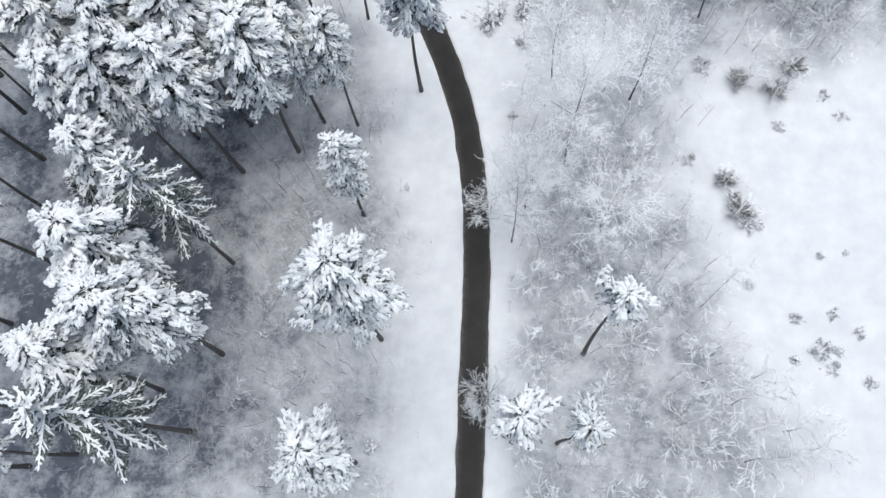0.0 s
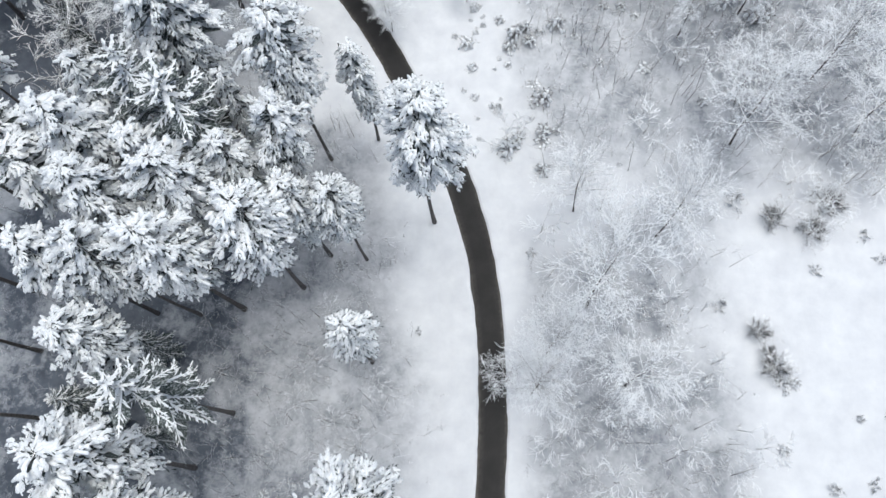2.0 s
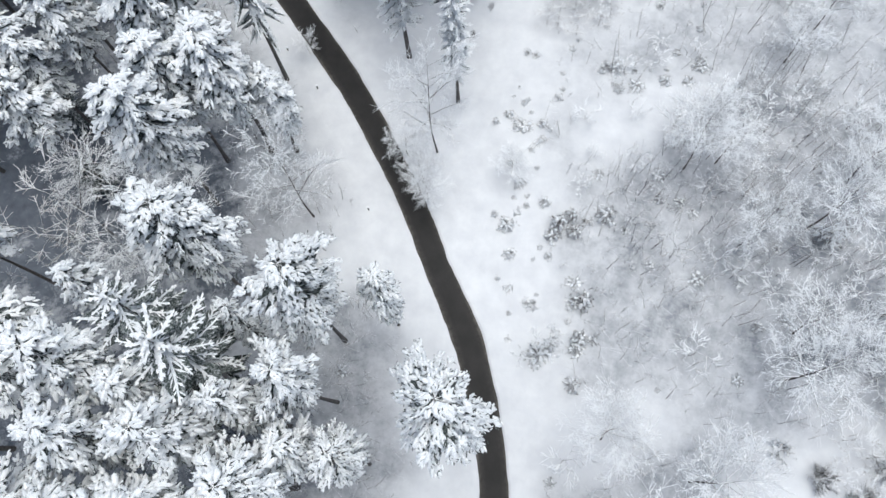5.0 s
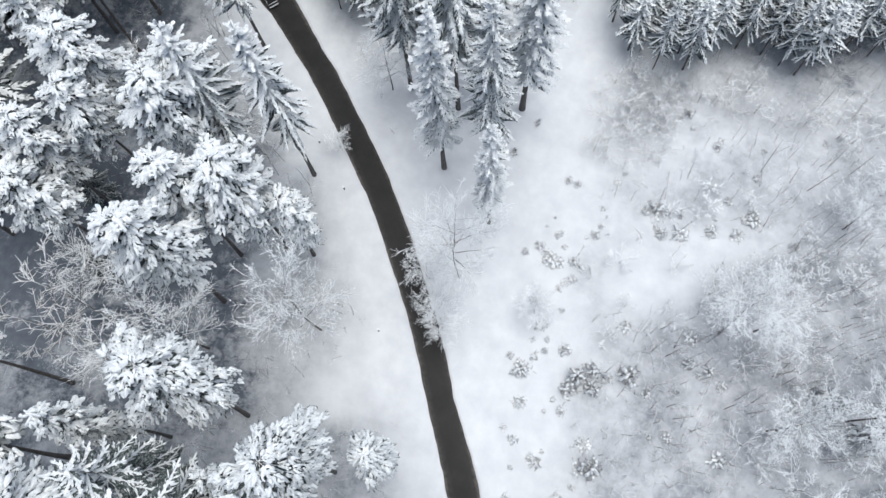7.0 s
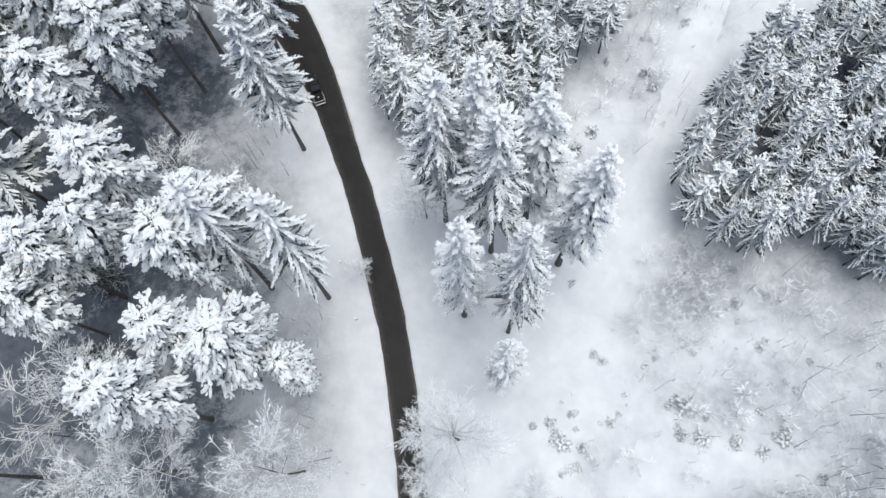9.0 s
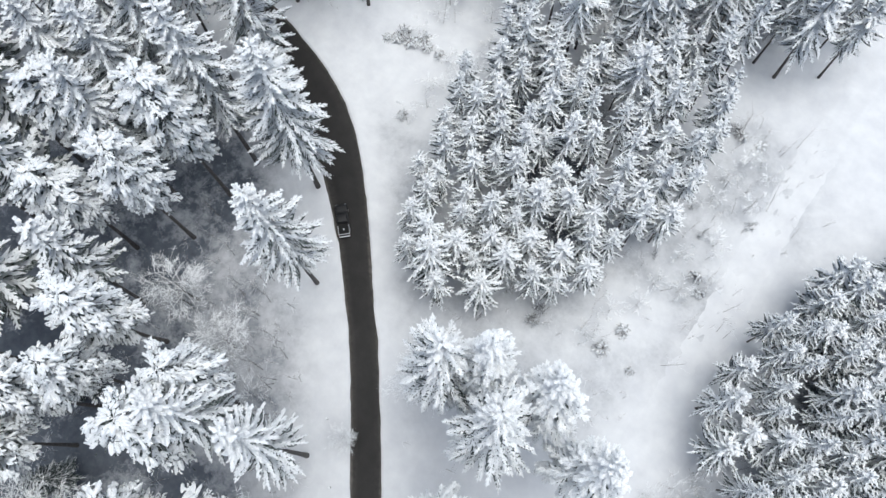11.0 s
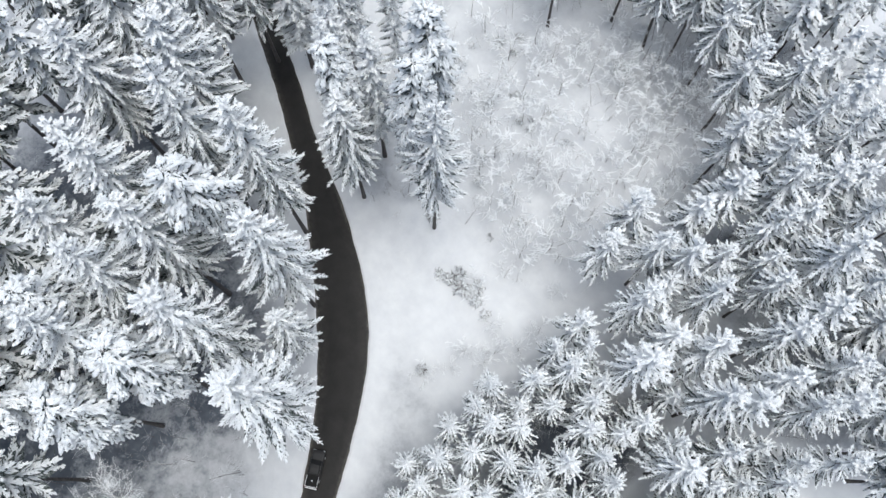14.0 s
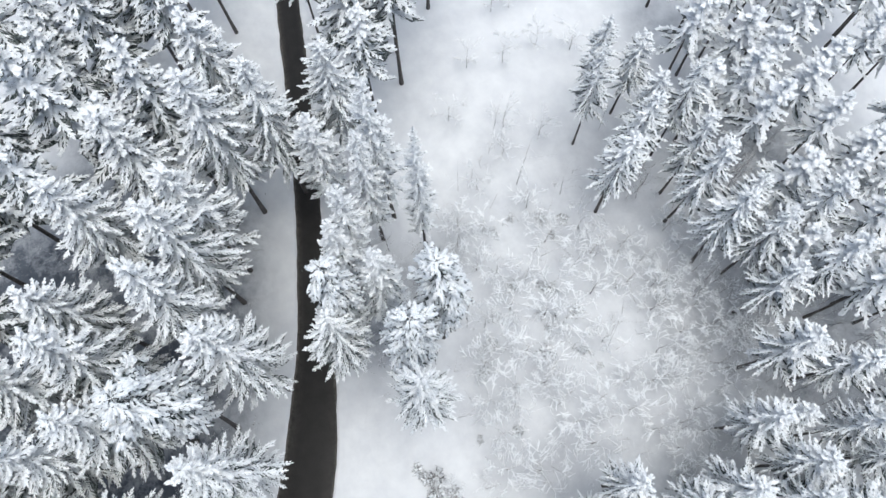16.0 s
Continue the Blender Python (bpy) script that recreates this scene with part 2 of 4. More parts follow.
def road_gap(x, y):
    """Metres from the road's edge, and which side (+1: the outer, eastern side)."""
    dx, dy = np.asarray(x)[..., None] - LINE[::3, 0], np.asarray(y)[..., None] - LINE[::3, 1]
    d = np.hypot(dx, dy)
    i = d.argmin(-1)
    side = np.sign(np.take_along_axis(dx * RIGHT[::3, 0] + dy * RIGHT[::3, 1], i[..., None], -1)[..., 0])
    return d.min(-1) - LINE[::3, 2][i], side


# Where brush stands, and where forest shade is painted (well above 1): centre, half axes, density. Later ones with a
# minus clear it again.
BRUSH_SHADE = [(-60, 30, 34, 70, 1.7), (-58, 32, 15, 26, 2.6), (-100, 130, 34, 50, 2.0), (-60, 112, 18, 30, 1.2), (-62, 88, 17, 16, 2.2), (-32, 22, 27, 40, 1.0), (-28, 60, 18, 22, 1.0), (20, 26, 17, 46, 1.05), (14, -8, 26, 22, 1.1), (40, 128, 30, 17, 0.7), (3, 134, 8, 9, 0.95), (24, 144, 26, 6, 0.45), (9, 120, 9, 8, 0.5), (3, 107, 5, 7, 0.45), (12, 100, 8, 6, 0.6), (30, 88, 30, 27, 0.95), (60, 92, 32, 28, 1.25),
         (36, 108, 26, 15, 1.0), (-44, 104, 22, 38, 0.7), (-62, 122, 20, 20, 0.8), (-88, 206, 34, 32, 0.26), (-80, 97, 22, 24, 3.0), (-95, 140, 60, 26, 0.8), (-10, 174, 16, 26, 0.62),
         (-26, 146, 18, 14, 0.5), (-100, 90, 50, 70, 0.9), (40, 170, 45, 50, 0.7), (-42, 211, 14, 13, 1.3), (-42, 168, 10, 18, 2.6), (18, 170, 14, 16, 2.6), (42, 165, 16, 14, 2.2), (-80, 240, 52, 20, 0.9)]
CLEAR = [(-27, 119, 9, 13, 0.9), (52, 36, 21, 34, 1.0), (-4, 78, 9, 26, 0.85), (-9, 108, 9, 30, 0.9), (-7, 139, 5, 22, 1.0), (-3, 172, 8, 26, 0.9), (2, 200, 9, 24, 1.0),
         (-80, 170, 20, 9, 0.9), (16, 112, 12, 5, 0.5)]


# Brush density, raised past 1 where forest shade is painted.
def brush_shade_at(x, y):
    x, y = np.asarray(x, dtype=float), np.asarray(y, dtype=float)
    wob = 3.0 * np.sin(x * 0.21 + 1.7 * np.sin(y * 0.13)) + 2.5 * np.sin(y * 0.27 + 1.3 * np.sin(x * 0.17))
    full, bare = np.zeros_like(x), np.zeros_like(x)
    for k, (cx, cy, rx, ry, v) in enumerate(BRUSH_SHADE + CLEAR):
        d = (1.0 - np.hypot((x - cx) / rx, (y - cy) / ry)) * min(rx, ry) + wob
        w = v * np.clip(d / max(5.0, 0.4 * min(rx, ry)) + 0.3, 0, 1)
        if k < len(BRUSH_SHADE):
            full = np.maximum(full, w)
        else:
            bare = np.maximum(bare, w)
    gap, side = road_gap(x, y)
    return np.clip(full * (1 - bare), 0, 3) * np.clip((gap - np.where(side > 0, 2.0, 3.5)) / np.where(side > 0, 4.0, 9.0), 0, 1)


# ---- ground ----
def swell(x, y):
    """The soft rise and fall of the snow."""
    return (0.22 * np.sin(x * 0.19 + 1.1 * np.sin(y * 0.07)) + 0.2 * np.sin(y * 0.23 + 0.8 * np.sin(x * 0.11))
            + 0.09 * np.sin(x * 0.9 + 2 * np.sin(y * 0.4)) * np.sin(y * 0.8 + 1.4 * np.sin(x * 0.5)))


def build_ground():
    gx = np.concatenate([[-2500, -1200, -600, -380, -280, -230], np.arange(-200, 111, 2.0), [140, 200, 320, 600, 1200, 2500]])
    gy = np.concatenate([[-2500, -1200, -500, -200, -100], np.arange(-60, 281, 2.0), [310, 380, 520, 900, 1500, 2800]])
    X, Y = np.meshgrid(gx, gy)
    gap = np.concatenate([road_gap(X[i], Y[i])[0][None] for i in range(len(gy))])
    dens = np.concatenate([brush_shade_at(X[i], Y[i])[None] for i in range(len(gy))])
    Z = swell(X, Y) * np.clip((gap - 1) / 4, 0, 1) - 0.35 * np.clip((2.2 - gap) / 1.5, 0, 1)
    nx = len(gx)
    idx = np.arange(len(gx) * len(gy)).reshape(len(gy), nx)
    f = np.stack([idx[:-1, :-1], idx[:-1, 1:], idx[1:, 1:], idx[1:, :-1]], axis=-1).reshape(-1, 4)
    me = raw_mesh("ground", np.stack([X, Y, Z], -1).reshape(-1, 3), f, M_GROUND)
    # Carries the brush cover and the shade painted under the stands.
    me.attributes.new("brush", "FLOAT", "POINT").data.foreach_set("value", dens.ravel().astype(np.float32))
    tagged(new("ground", me), "snow-covered littered forest floor with thin grey brush and painted-in shade under the trees", "ground", kind="structure")


def strip(name, offsets, mat, label, category, attribute=None, wobble=0.0, seed=1):
    """A strip along the road. offsets: (share of the half width, metres more, height) across it."""
    rng = np.random.default_rng(seed)
    n, k = len(LINE), len(offsets)
    rough = np.convolve(rng.normal(0, 1, n + 6), np.ones(3) / 3, "same")[:n]
    slow = np.convolve(rng.normal(0, 1, n + 20), np.ones(9) / 9, "same")[:n] * 1.6
    rows = []
    for share, more, z in offsets:
        o = LINE[:, 2] * share + more + (wobble * (rough + slow) if abs(share) == 1 else 0)
        xy = LINE[:, :2] + RIGHT * o[:, None]
        lift = np.clip((abs(more) - 1) / 4, 0, 1) * swell(xy[:, 0], xy[:, 1]) if wobble else 0.0
        zz = np.full(n, z) + lift + (rng.normal(0, 0.025, n) if z > 0.1 else 0)
        rows.append(np.column_stack([xy, zz]))
    v = np.stack(rows, axis=1).reshape(-1, 3)
    idx = np.arange(n * k).reshape(n, k)
    f = np.stack([idx[:-1, :-1], idx[:-1, 1:], idx[1:, 1:], idx[1:, :-1]], axis=-1).reshape(-1, 4)
    me = raw_mesh(name, v, f, mat)
    if attribute:
        vals = np.tile(np.array(attribute, dtype=np.float32), n)
        me.attributes.new("edge", "FLOAT", "POINT").data.foreach_set("value", vals)
    else:
        me.attributes.new("brush", "FLOAT", "POINT").data.foreach_set("value", brush_shade_at(v[:, 0], v[:, 1]).astype(np.float32))
    tagged(new(name, me), label, category, kind="structure")


build_ground()
strip("road", [(-1, -0.5, -0.02), (-1, -0.05, 0.0), (-1, 0.35, 0.02), (-0.5, 0, 0.04), (0, 0, 0.06), (0.5, 0, 0.04), (1, -0.35, 0.02), (1, 0.05, 0.0), (1, 0.5, -0.02)],
      M_ROAD, "narrow wet dark asphalt forest road cleared of snow", "road", (0.7, 0.4, 0.08, 0, 0, 0, 0.04, 0.3, 0.7))
strip("verge", [(-1, -5.5, -0.08), (-1, -4.0, 0.02), (-1, -2.6, 0.07), (-1, -1.3, 0.13), (-1, -0.5, 0.2), (-1, -0.12, 0.12), (-1, 0.0, -0.05)], M_GROUND,
      "ploughed white snow bank along the road", "snow bank", wobble=0.09, seed=4)
strip("verge", [(1, 0.0, -0.05), (1, 0.1, 0.12), (1, 0.45, 0.2), (1, 1.3, 0.13), (1, 2.6, 0.07), (1, 4.0, 0.02), (1, 5.5, -0.08)], M_GROUND,
      "ploughed white snow bank along the road", "snow bank", wobble=0.09, seed=9)


def build_track():
    """A smooth snowed-over forest track that leaves the road and runs between the plantations."""
    way = spline([(-17.5, 96.5, 1.4), (-13.8, 103.5, 1.7), (-10.6, 110, 1.9), (-8.2, 118, 1.9), (-6.9, 127, 1.9), (-6.2, 136, 1.9), (-5.9, 145, 1.9), (-6.4, 155, 1.9), (-6.8, 165, 1.9), (-7.6, 176, 1.9), (-8.2, 188, 1.9), (-8.7, 200, 1.9), (-9, 215, 1.9), (-10, 236, 1.9)], 0.8)
    ahead = unit(np.gradient(way[:, :2], axis=0))
    across = np.stack([ahead[:, 1], -ahead[:, 0]], axis=1)
    rng = np.random.default_rng(6)
    n, rows = len(way), []
    for share, z in ((-1.9, -0.12), (-1.3, 0.05), (-1.0, 0.08), (-0.75, 0.05), (-0.45, 0.03), (0, 0.07), (0.45, 0.03), (0.75, 0.05), (1.0, 0.08), (1.3, 0.05), (1.9, -0.12)):
        o = way[:, 2] * share + np.convolve(rng.normal(0, 0.25, n + 8), np.ones(5) / 5, "same")[:n]
        xy = way[:, :2] + across * o[:, None]
        rows.append(np.column_stack([xy, swell(xy[:, 0], xy[:, 1]) + z + rng.normal(0, 0.012, n)]))
    k = len(rows)
    v = np.stack(rows, axis=1).reshape(-1, 3)
    idx = np.arange(n * k).reshape(n, k)
    f = np.stack([idx[:-1, :-1], idx[:-1, 1:], idx[1:, 1:], idx[1:, :-1]], axis=-1).reshape(-1, 4)
    me = raw_mesh("forest_track", v, f, M_GROUND)
    me.attributes.new("brush", "FLOAT", "POINT").data.foreach_set("value", np.zeros(len(v), dtype=np.float32))
    tagged(new("forest_track", me), "smooth snowed-over forest track with faint wheel ruts", "track", kind="structure")


build_track()


# ---- trees ----
def spruce(name, seed, h, r, bare, gap, per_level, side_gap, lush, label, category="tree", width=0.2, wide_fan=0.3, droop=0.78, taper=0.62):
    """A conifer in whorls of drooping boughs: each a ridge of snow with a herringbone of thin snowy twigs over dark needles."""
    rng = np.random.default_rng(seed)
    ob = tagged(new(name), label, category)
    tm, axis = trunk_mesh(name + "_trunk", rng, h, 0.009 * h, 0.12, M_BARK)
    part("trunk", tm, ob)
    snow, needles, limbs, sprays = [], [], [], []
    crown = h * (1 - bare)
    lob = rng.uniform(0, 6.28, 2)
    z, turn = h * 0.985, rng.uniform(0, 6)
    while z > h * bare:
        u = (h - z) / crown
        rad = r * (0.09 + 0.91 * min(1.0, u / taper) ** 0.72) * (1.0 if u < 0.75 else 1.0 - 0.7 * (u - 0.75))
        for k in range(per_level):
            turn += 2.4 + rng.normal(0, 0.3)
            ln = rad * rng.uniform(0.66, 1.14) * (1 + 0.1 * math.sin(2 * turn + lob[0]) + 0.08 * math.sin(3 * turn + lob[1]))
            if ln < 0.15 or rng.random() < 0.08:
                continue
            bow = rng.normal(0, 0.22)
            o = np.array([math.cos(turn), math.sin(turn), 0.0])
            s = np.array([-o[1], o[0], 0.0])
            fall = -0.35 + droop * min(1, u * 1.6) + rng.normal(0, 0.1)
            z0 = z + rng.uniform(-0.35, 0.35) * gap
            ax = np.array([*axis(z), z0])
            at = lambda q: ax + o * ln * q + s * (bow * ln * q * q * 0.5) + np.array([0, 0, -ln * (fall * 0.45 * q + fall * 0.4 * q * q)])
            segs = 2 if ln < 1.6 else 3 if ln < 3.2 else 4
            pts = [at(0.04 + 0.96 * i / segs) for i in range(segs + 1)]
            thick = width * rng.uniform(0.75, 1.3) * min(1, 0.55 + ln / 3) * (1.5 - 0.5 * min(1, u * 2))
            for i in range(segs):
                d = pts[i + 1] - pts[i]
                snow.append((*pts[i], *d, np.linalg.norm(d) * 1.3, thick * (1.2 - 0.7 * i / segs), thick * 0.45))
            d = pts[-1] - pts[0]
            needles.append((*(pts[0] - (0, 0, 0.16)), *d, np.linalg.norm(d) * 1.03, lush * ln * 0.42, 0.08))
            if ln > 2.6:
                limbs.append((*ax, *at(0.75), 0.05, 0.015))
            count = max(1, int(ln * 0.92 / side_gap))
            for i in range(count):
                for sgn in (-1, 1):
                    q = 0.1 + 0.88 * (i + rng.uniform(0.15, 0.85)) / count
                    reach = (wide_fan * ln * (1.04 - q) ** 0.6 + 0.2) * rng.uniform(0.5, 1.2)
                    d = o * rng.uniform(0.7, 1.2) + s * (sgn * rng.uniform(0.45, 1.0) + bow * q) + np.array([0, 0, -0.4 * fall - rng.uniform(-0.05, 0.5)])
                    sprays.append((*(at(q) + (0, 0, 0.03)), *d, reach, thick * rng.uniform(0.5, 0.95), thick * 0.36))
        z -= gap * rng.uniform(0.75, 1.25) * (0.5 + 0.65 * u)
    snow.append((*axis(h), h - 0.5, 0, 0.02, 1, 1.0, width * 1.2, width * 0.6))
    part("foliage", raw_mesh(name + "_foliage", *loaves(needles, False, False), M_SPRUCE), ob, "dark grey-green rimed needles", "stuff")
    part("snow", raw_mesh(name + "_snow", *joined(loaves(snow, closed=False), loaves(sprays, False, False)), M_SNOW), ob, "thick white snow lying on the boughs", "stuff")
    if limbs:
        part("branchwork", raw_mesh(name + "_branchwork", *tubes(limbs, 3), M_LIMB), ob, kind="stuff")
    return ob


def pine(name, seed, h, r, depth, levels, label, tufts=4, light=False):
    """A pine: bare stem below, a domed crown of tiered limbs, each limb a string of rounded, snow-laden tufts."""
    rng = np.random.default_rng(seed)
    ob = tagged(new(name), label, "tree")
    tm, axis = trunk_mesh(name + "_trunk", rng, h * 0.97, 0.0085 * h, 0.35, M_BARK)
    part("trunk", tm, ob)
    mounds, needles, limbs = [], [], []
    lob, turn = rng.uniform(0, 6.28, 4), rng.uniform(0, 6)
    for i in range(levels):
        u = (i + 0.4) / levels
        for k in range(4 + int(4.2 * min(1, u * 2.0))):
            turn += 2.4 + rng.normal(0, 0.3)
            skew = 1 + 0.15 * math.sin(2 * turn + lob[0]) + 0.13 * math.sin(3 * turn + lob[1] + u * 4)
            ln = r * skew * (0.2 + 0.8 * min(1, u / 0.36) ** 0.75) * (1 if u < 0.55 else 1 - 0.75 * (u - 0.55)) * rng.uniform(0.72, 1.06)
            z = h - 0.5 - depth * u ** 1.2 + rng.uniform(-0.5, 0.5) * depth / levels
            o = np.array([math.cos(turn), math.sin(turn), 0.0])
            s = np.array([-o[1], o[0], 0.0])
            rise = 0.3 - 0.6 * min(1, u * 1.3) + rng.normal(0, 0.1)
            ax = np.array([*axis(min(z, h * 0.97)), min(z, h * 0.96)])
            at = lambda q: ax + o * ln * q + np.array([0, 0, ln * (rise * q - 0.26 * q * q)])
            limbs.append((*ax, *at(0.9), 0.06, 0.025))
            bulk = rng.uniform(0.85, 1.2) * (0.8 + 0.2 * min(1, ln / 2.5))
            clumps = max(1, int(round(ln * (1.2 if light else 1.75))))
            for c in range(clumps):
                q = 0.28 + 0.7 * (c + rng.uniform(0.3, 0.8)) / clumps
                p = at(q) + s * rng.normal(0, 0.13) * ln * 0.6 + (0, 0, rng.normal(0, 0.12))
                fall = (at(min(1, q + 0.1))[2] - at(q)[2]) / (0.1 * ln)
                fat = bulk * (rng.uniform(0.75, 1.2) if light else rng.uniform(0.58, 0.98))
                b = turn + rng.normal(0, 0.3)
                d = np.array([math.cos(b), math.sin(b), fall - rng.uniform(0, 0.25)])
                for side in (-1, 1):
                    w = d + s * side * rng.uniform(0.12, 0.5)
                    mounds.append((*(p - d * rng.uniform(0.35, 0.65) * fat + s * side * 0.14 * fat), *w, fat * rng.uniform(0.85, 1.4), fat * rng.uniform(0.3, 0.48), fat * rng.uniform(0.22, 0.36)))
                for j in range(tufts):
                    b = turn + rng.choice((-1, 1)) * rng.uniform(0.1, 1.5)
                    e = p + d * rng.uniform(-0.4, 0.45) * fat + s * rng.normal(0, 0.16) * fat + (0, 0, rng.uniform(-0.2, 0.1) * fat)
                    mounds.append((*e, math.cos(b), math.sin(b), fall * 0.8 - rng.uniform(0.0, 0.5), fat * rng.uniform(0.3, 0.62), fat * rng.uniform(0.13, 0.27), fat * rng.uniform(0.12, 0.22)))
                for _ in range(4):
                    b = turn + rng.normal(0, 1.0)
                    needles.append((*(p + rng.normal(0, 0.3, 3) * fat - (0, 0, 0.2 * fat)), math.cos(b), math.sin(b), fall - rng.uniform(0.0, 0.5), fat * rng.uniform(0.4, 0.8), fat * rng.uniform(0.08, 0.15), 0.06))
            needles.append((*(at(0.06) - (0, 0, 0.45)), *(at(0.8) - at(0.06)), ln * 0.85, 0.4 + 0.12 * ln, 0.12))
    part("foliage", raw_mesh(name + "_foliage", *loaves(needles, False, False), M_NEEDLE), ob, "dark grey-green rimed needles", "stuff")
    part("snow", raw_mesh(name + "_snow", *(loaves(mounds, closed=False) if light else lobes(mounds)), M_SNOW), ob, "thick white snow lumped on the tufts", "stuff")
    part("branchwork", raw_mesh(name + "_branchwork", *tubes(limbs, 3), M_LIMB), ob, kind="stuff")
    return ob


def bare_tree(name, seed, h, r, first, limbs, boughs, sprays, clots, label, category="tree", stem=None, twig=M_RIME, fine_r=1.0):
    """A leafless tree: stem, rising limbs, boughs and a fine spray of rimed twigs."""
    rng = np.random.default_rng(seed)
    ob = tagged(new(name), label, category)
    tm, axis = trunk_mesh(name + "_trunk", rng, h * 0.92, (0.005 * h + 0.02) if stem else (0.0055 * h + 0.03), 0.014 * h, stem or M_LIMB)
    part("trunk", tm, ob)
    main, fine, snow = [], [], []
    for i in range(limbs):
        s = first + (1 - first) * (i + rng.uniform(0, 0.8)) / limbs
        a = i * 2.4 + rng.normal(0, 0.3)
        ln = r * (1.15 - 0.55 * abs(s - 0.6)) * rng.uniform(0.7, 1.1)
        p0 = np.array([*axis(s * h * 0.9), s * h * 0.9])
        o = np.array([math.cos(a), math.sin(a), 0.0])
        p1 = p0 + o * ln * 0.5 + (0, 0, ln * rng.uniform(0.3, 0.55))
        p2 = p0 + o * ln * 0.97 + (0, 0, ln * rng.uniform(0.4, 0.8))
        w = 0.012 * h * (1.1 - s) * 0.5 + 0.015
        main += [(*p0, *p1, w, w * 0.7), (*p1, *p2, w * 0.7, 0.02)]
        for k in range(boughs):
            q = rng.uniform(0.25, 1.0)
            st = p0 + (p1 - p0) * q * 2 if q < 0.5 else p1 + (p2 - p1) * (q * 2 - 1)
            b = a + rng.choice((-1, 1)) * rng.uniform(0.25, 1.2)
            d = np.array([math.cos(b), math.sin(b), rng.uniform(-0.05, 0.6)]) * ln * rng.uniform(0.25, 0.5)
            fine.append((*st, *(st + d), 0.032 * fine_r, 0.022 * fine_r))
            for _ in range(sprays):
                e = st + d * rng.uniform(0.2, 1.0)
                g = b + rng.normal(0, 0.8)
                t = np.array([math.cos(g), math.sin(g), rng.uniform(-0.2, 0.6)]) * ln * rng.uniform(0.1, 0.28)
                fine.append((*e, *(e + t), 0.027 * fine_r, 0.015 * fine_r))
                if clots and rng.random() < 0.4:
                    snow.append((*(e + t * 0.55), *t, rng.uniform(0.2, 0.45), rng.uniform(0.08, 0.16), 0.07))
    part("branchwork", raw_mesh(name + "_branchwork", *tubes(main, 4), M_LIMB), ob, kind="stuff")
    part("twig_spray", raw_mesh(name + "_twig_spray", *tubes(fine, 3), twig), ob, "fine grey twigs" if twig is M_GREY else "fine twigs white with rime", "stuff")
    if clots:
        part("snow", raw_mesh(name + "_snow", *loaves(snow, False, False), M_CAP), ob, "clots of snow on the twigs", "stuff")
    return ob


def shrub(name, seed, h, r, label, stalks=13, ragged=0.45, laden=2):
    """A low twiggy bush, dark against the snow, with clots of snow in it."""
    rng = np.random.default_rng(seed)
    ob = tagged(new(name), label, "bush")
    stems, twigs, snow = [], [], []
    lop = rng.uniform(ragged, 1.0, 5)
    for i in range(stalks):
        a = i * 2.4 + rng.normal(0, 0.5)
        rad = r * math.sqrt((i + 0.5) / stalks) * lop[int(a / 1.2566) % 5] * rng.uniform(0.8, 1.25)
        tip = np.array([math.cos(a) * rad, math.sin(a) * rad, h * (1 - 0.5 * (rad / r) ** 2) * rng.uniform(0.6, 1)])
        foot = np.array([*(tip[:2] * 0.25), -0.2])
        stems.append((*foot, *tip, 0.022, 0.012))
        for k in range(8):
            b = a + rng.normal(0, 1.0)
            st = foot + (tip - foot) * rng.uniform(0.4, 1.0)
            d = np.array([math.cos(b), math.sin(b), rng.uniform(-0.1, 0.9)]) * r * rng.uniform(0.12, 0.36)
            twigs.append((*st, *(st + d), 0.02, 0.011))
            if k < laden:
                snow.append((*(st + d * 0.2 + (0, 0, 0.05)), d[0], d[1], 0.05, rng.uniform(0.2, 0.46), 0.11 + 0.02 * laden, 0.05 + 0.012 * laden))
    part("stem_clump", raw_mesh(name + "_stem_clump", *tubes(stems, 4), M_SHRUB), ob, kind="stuff")
    part("twig_spray", raw_mesh(name + "_twig_spray", *tubes(twigs, 3), M_SHRUB), ob, kind="stuff")
    if laden:
        part("snow", raw_mesh(name + "_snow", *loaves(snow, False), M_CAP), ob, kind="stuff")
    return ob


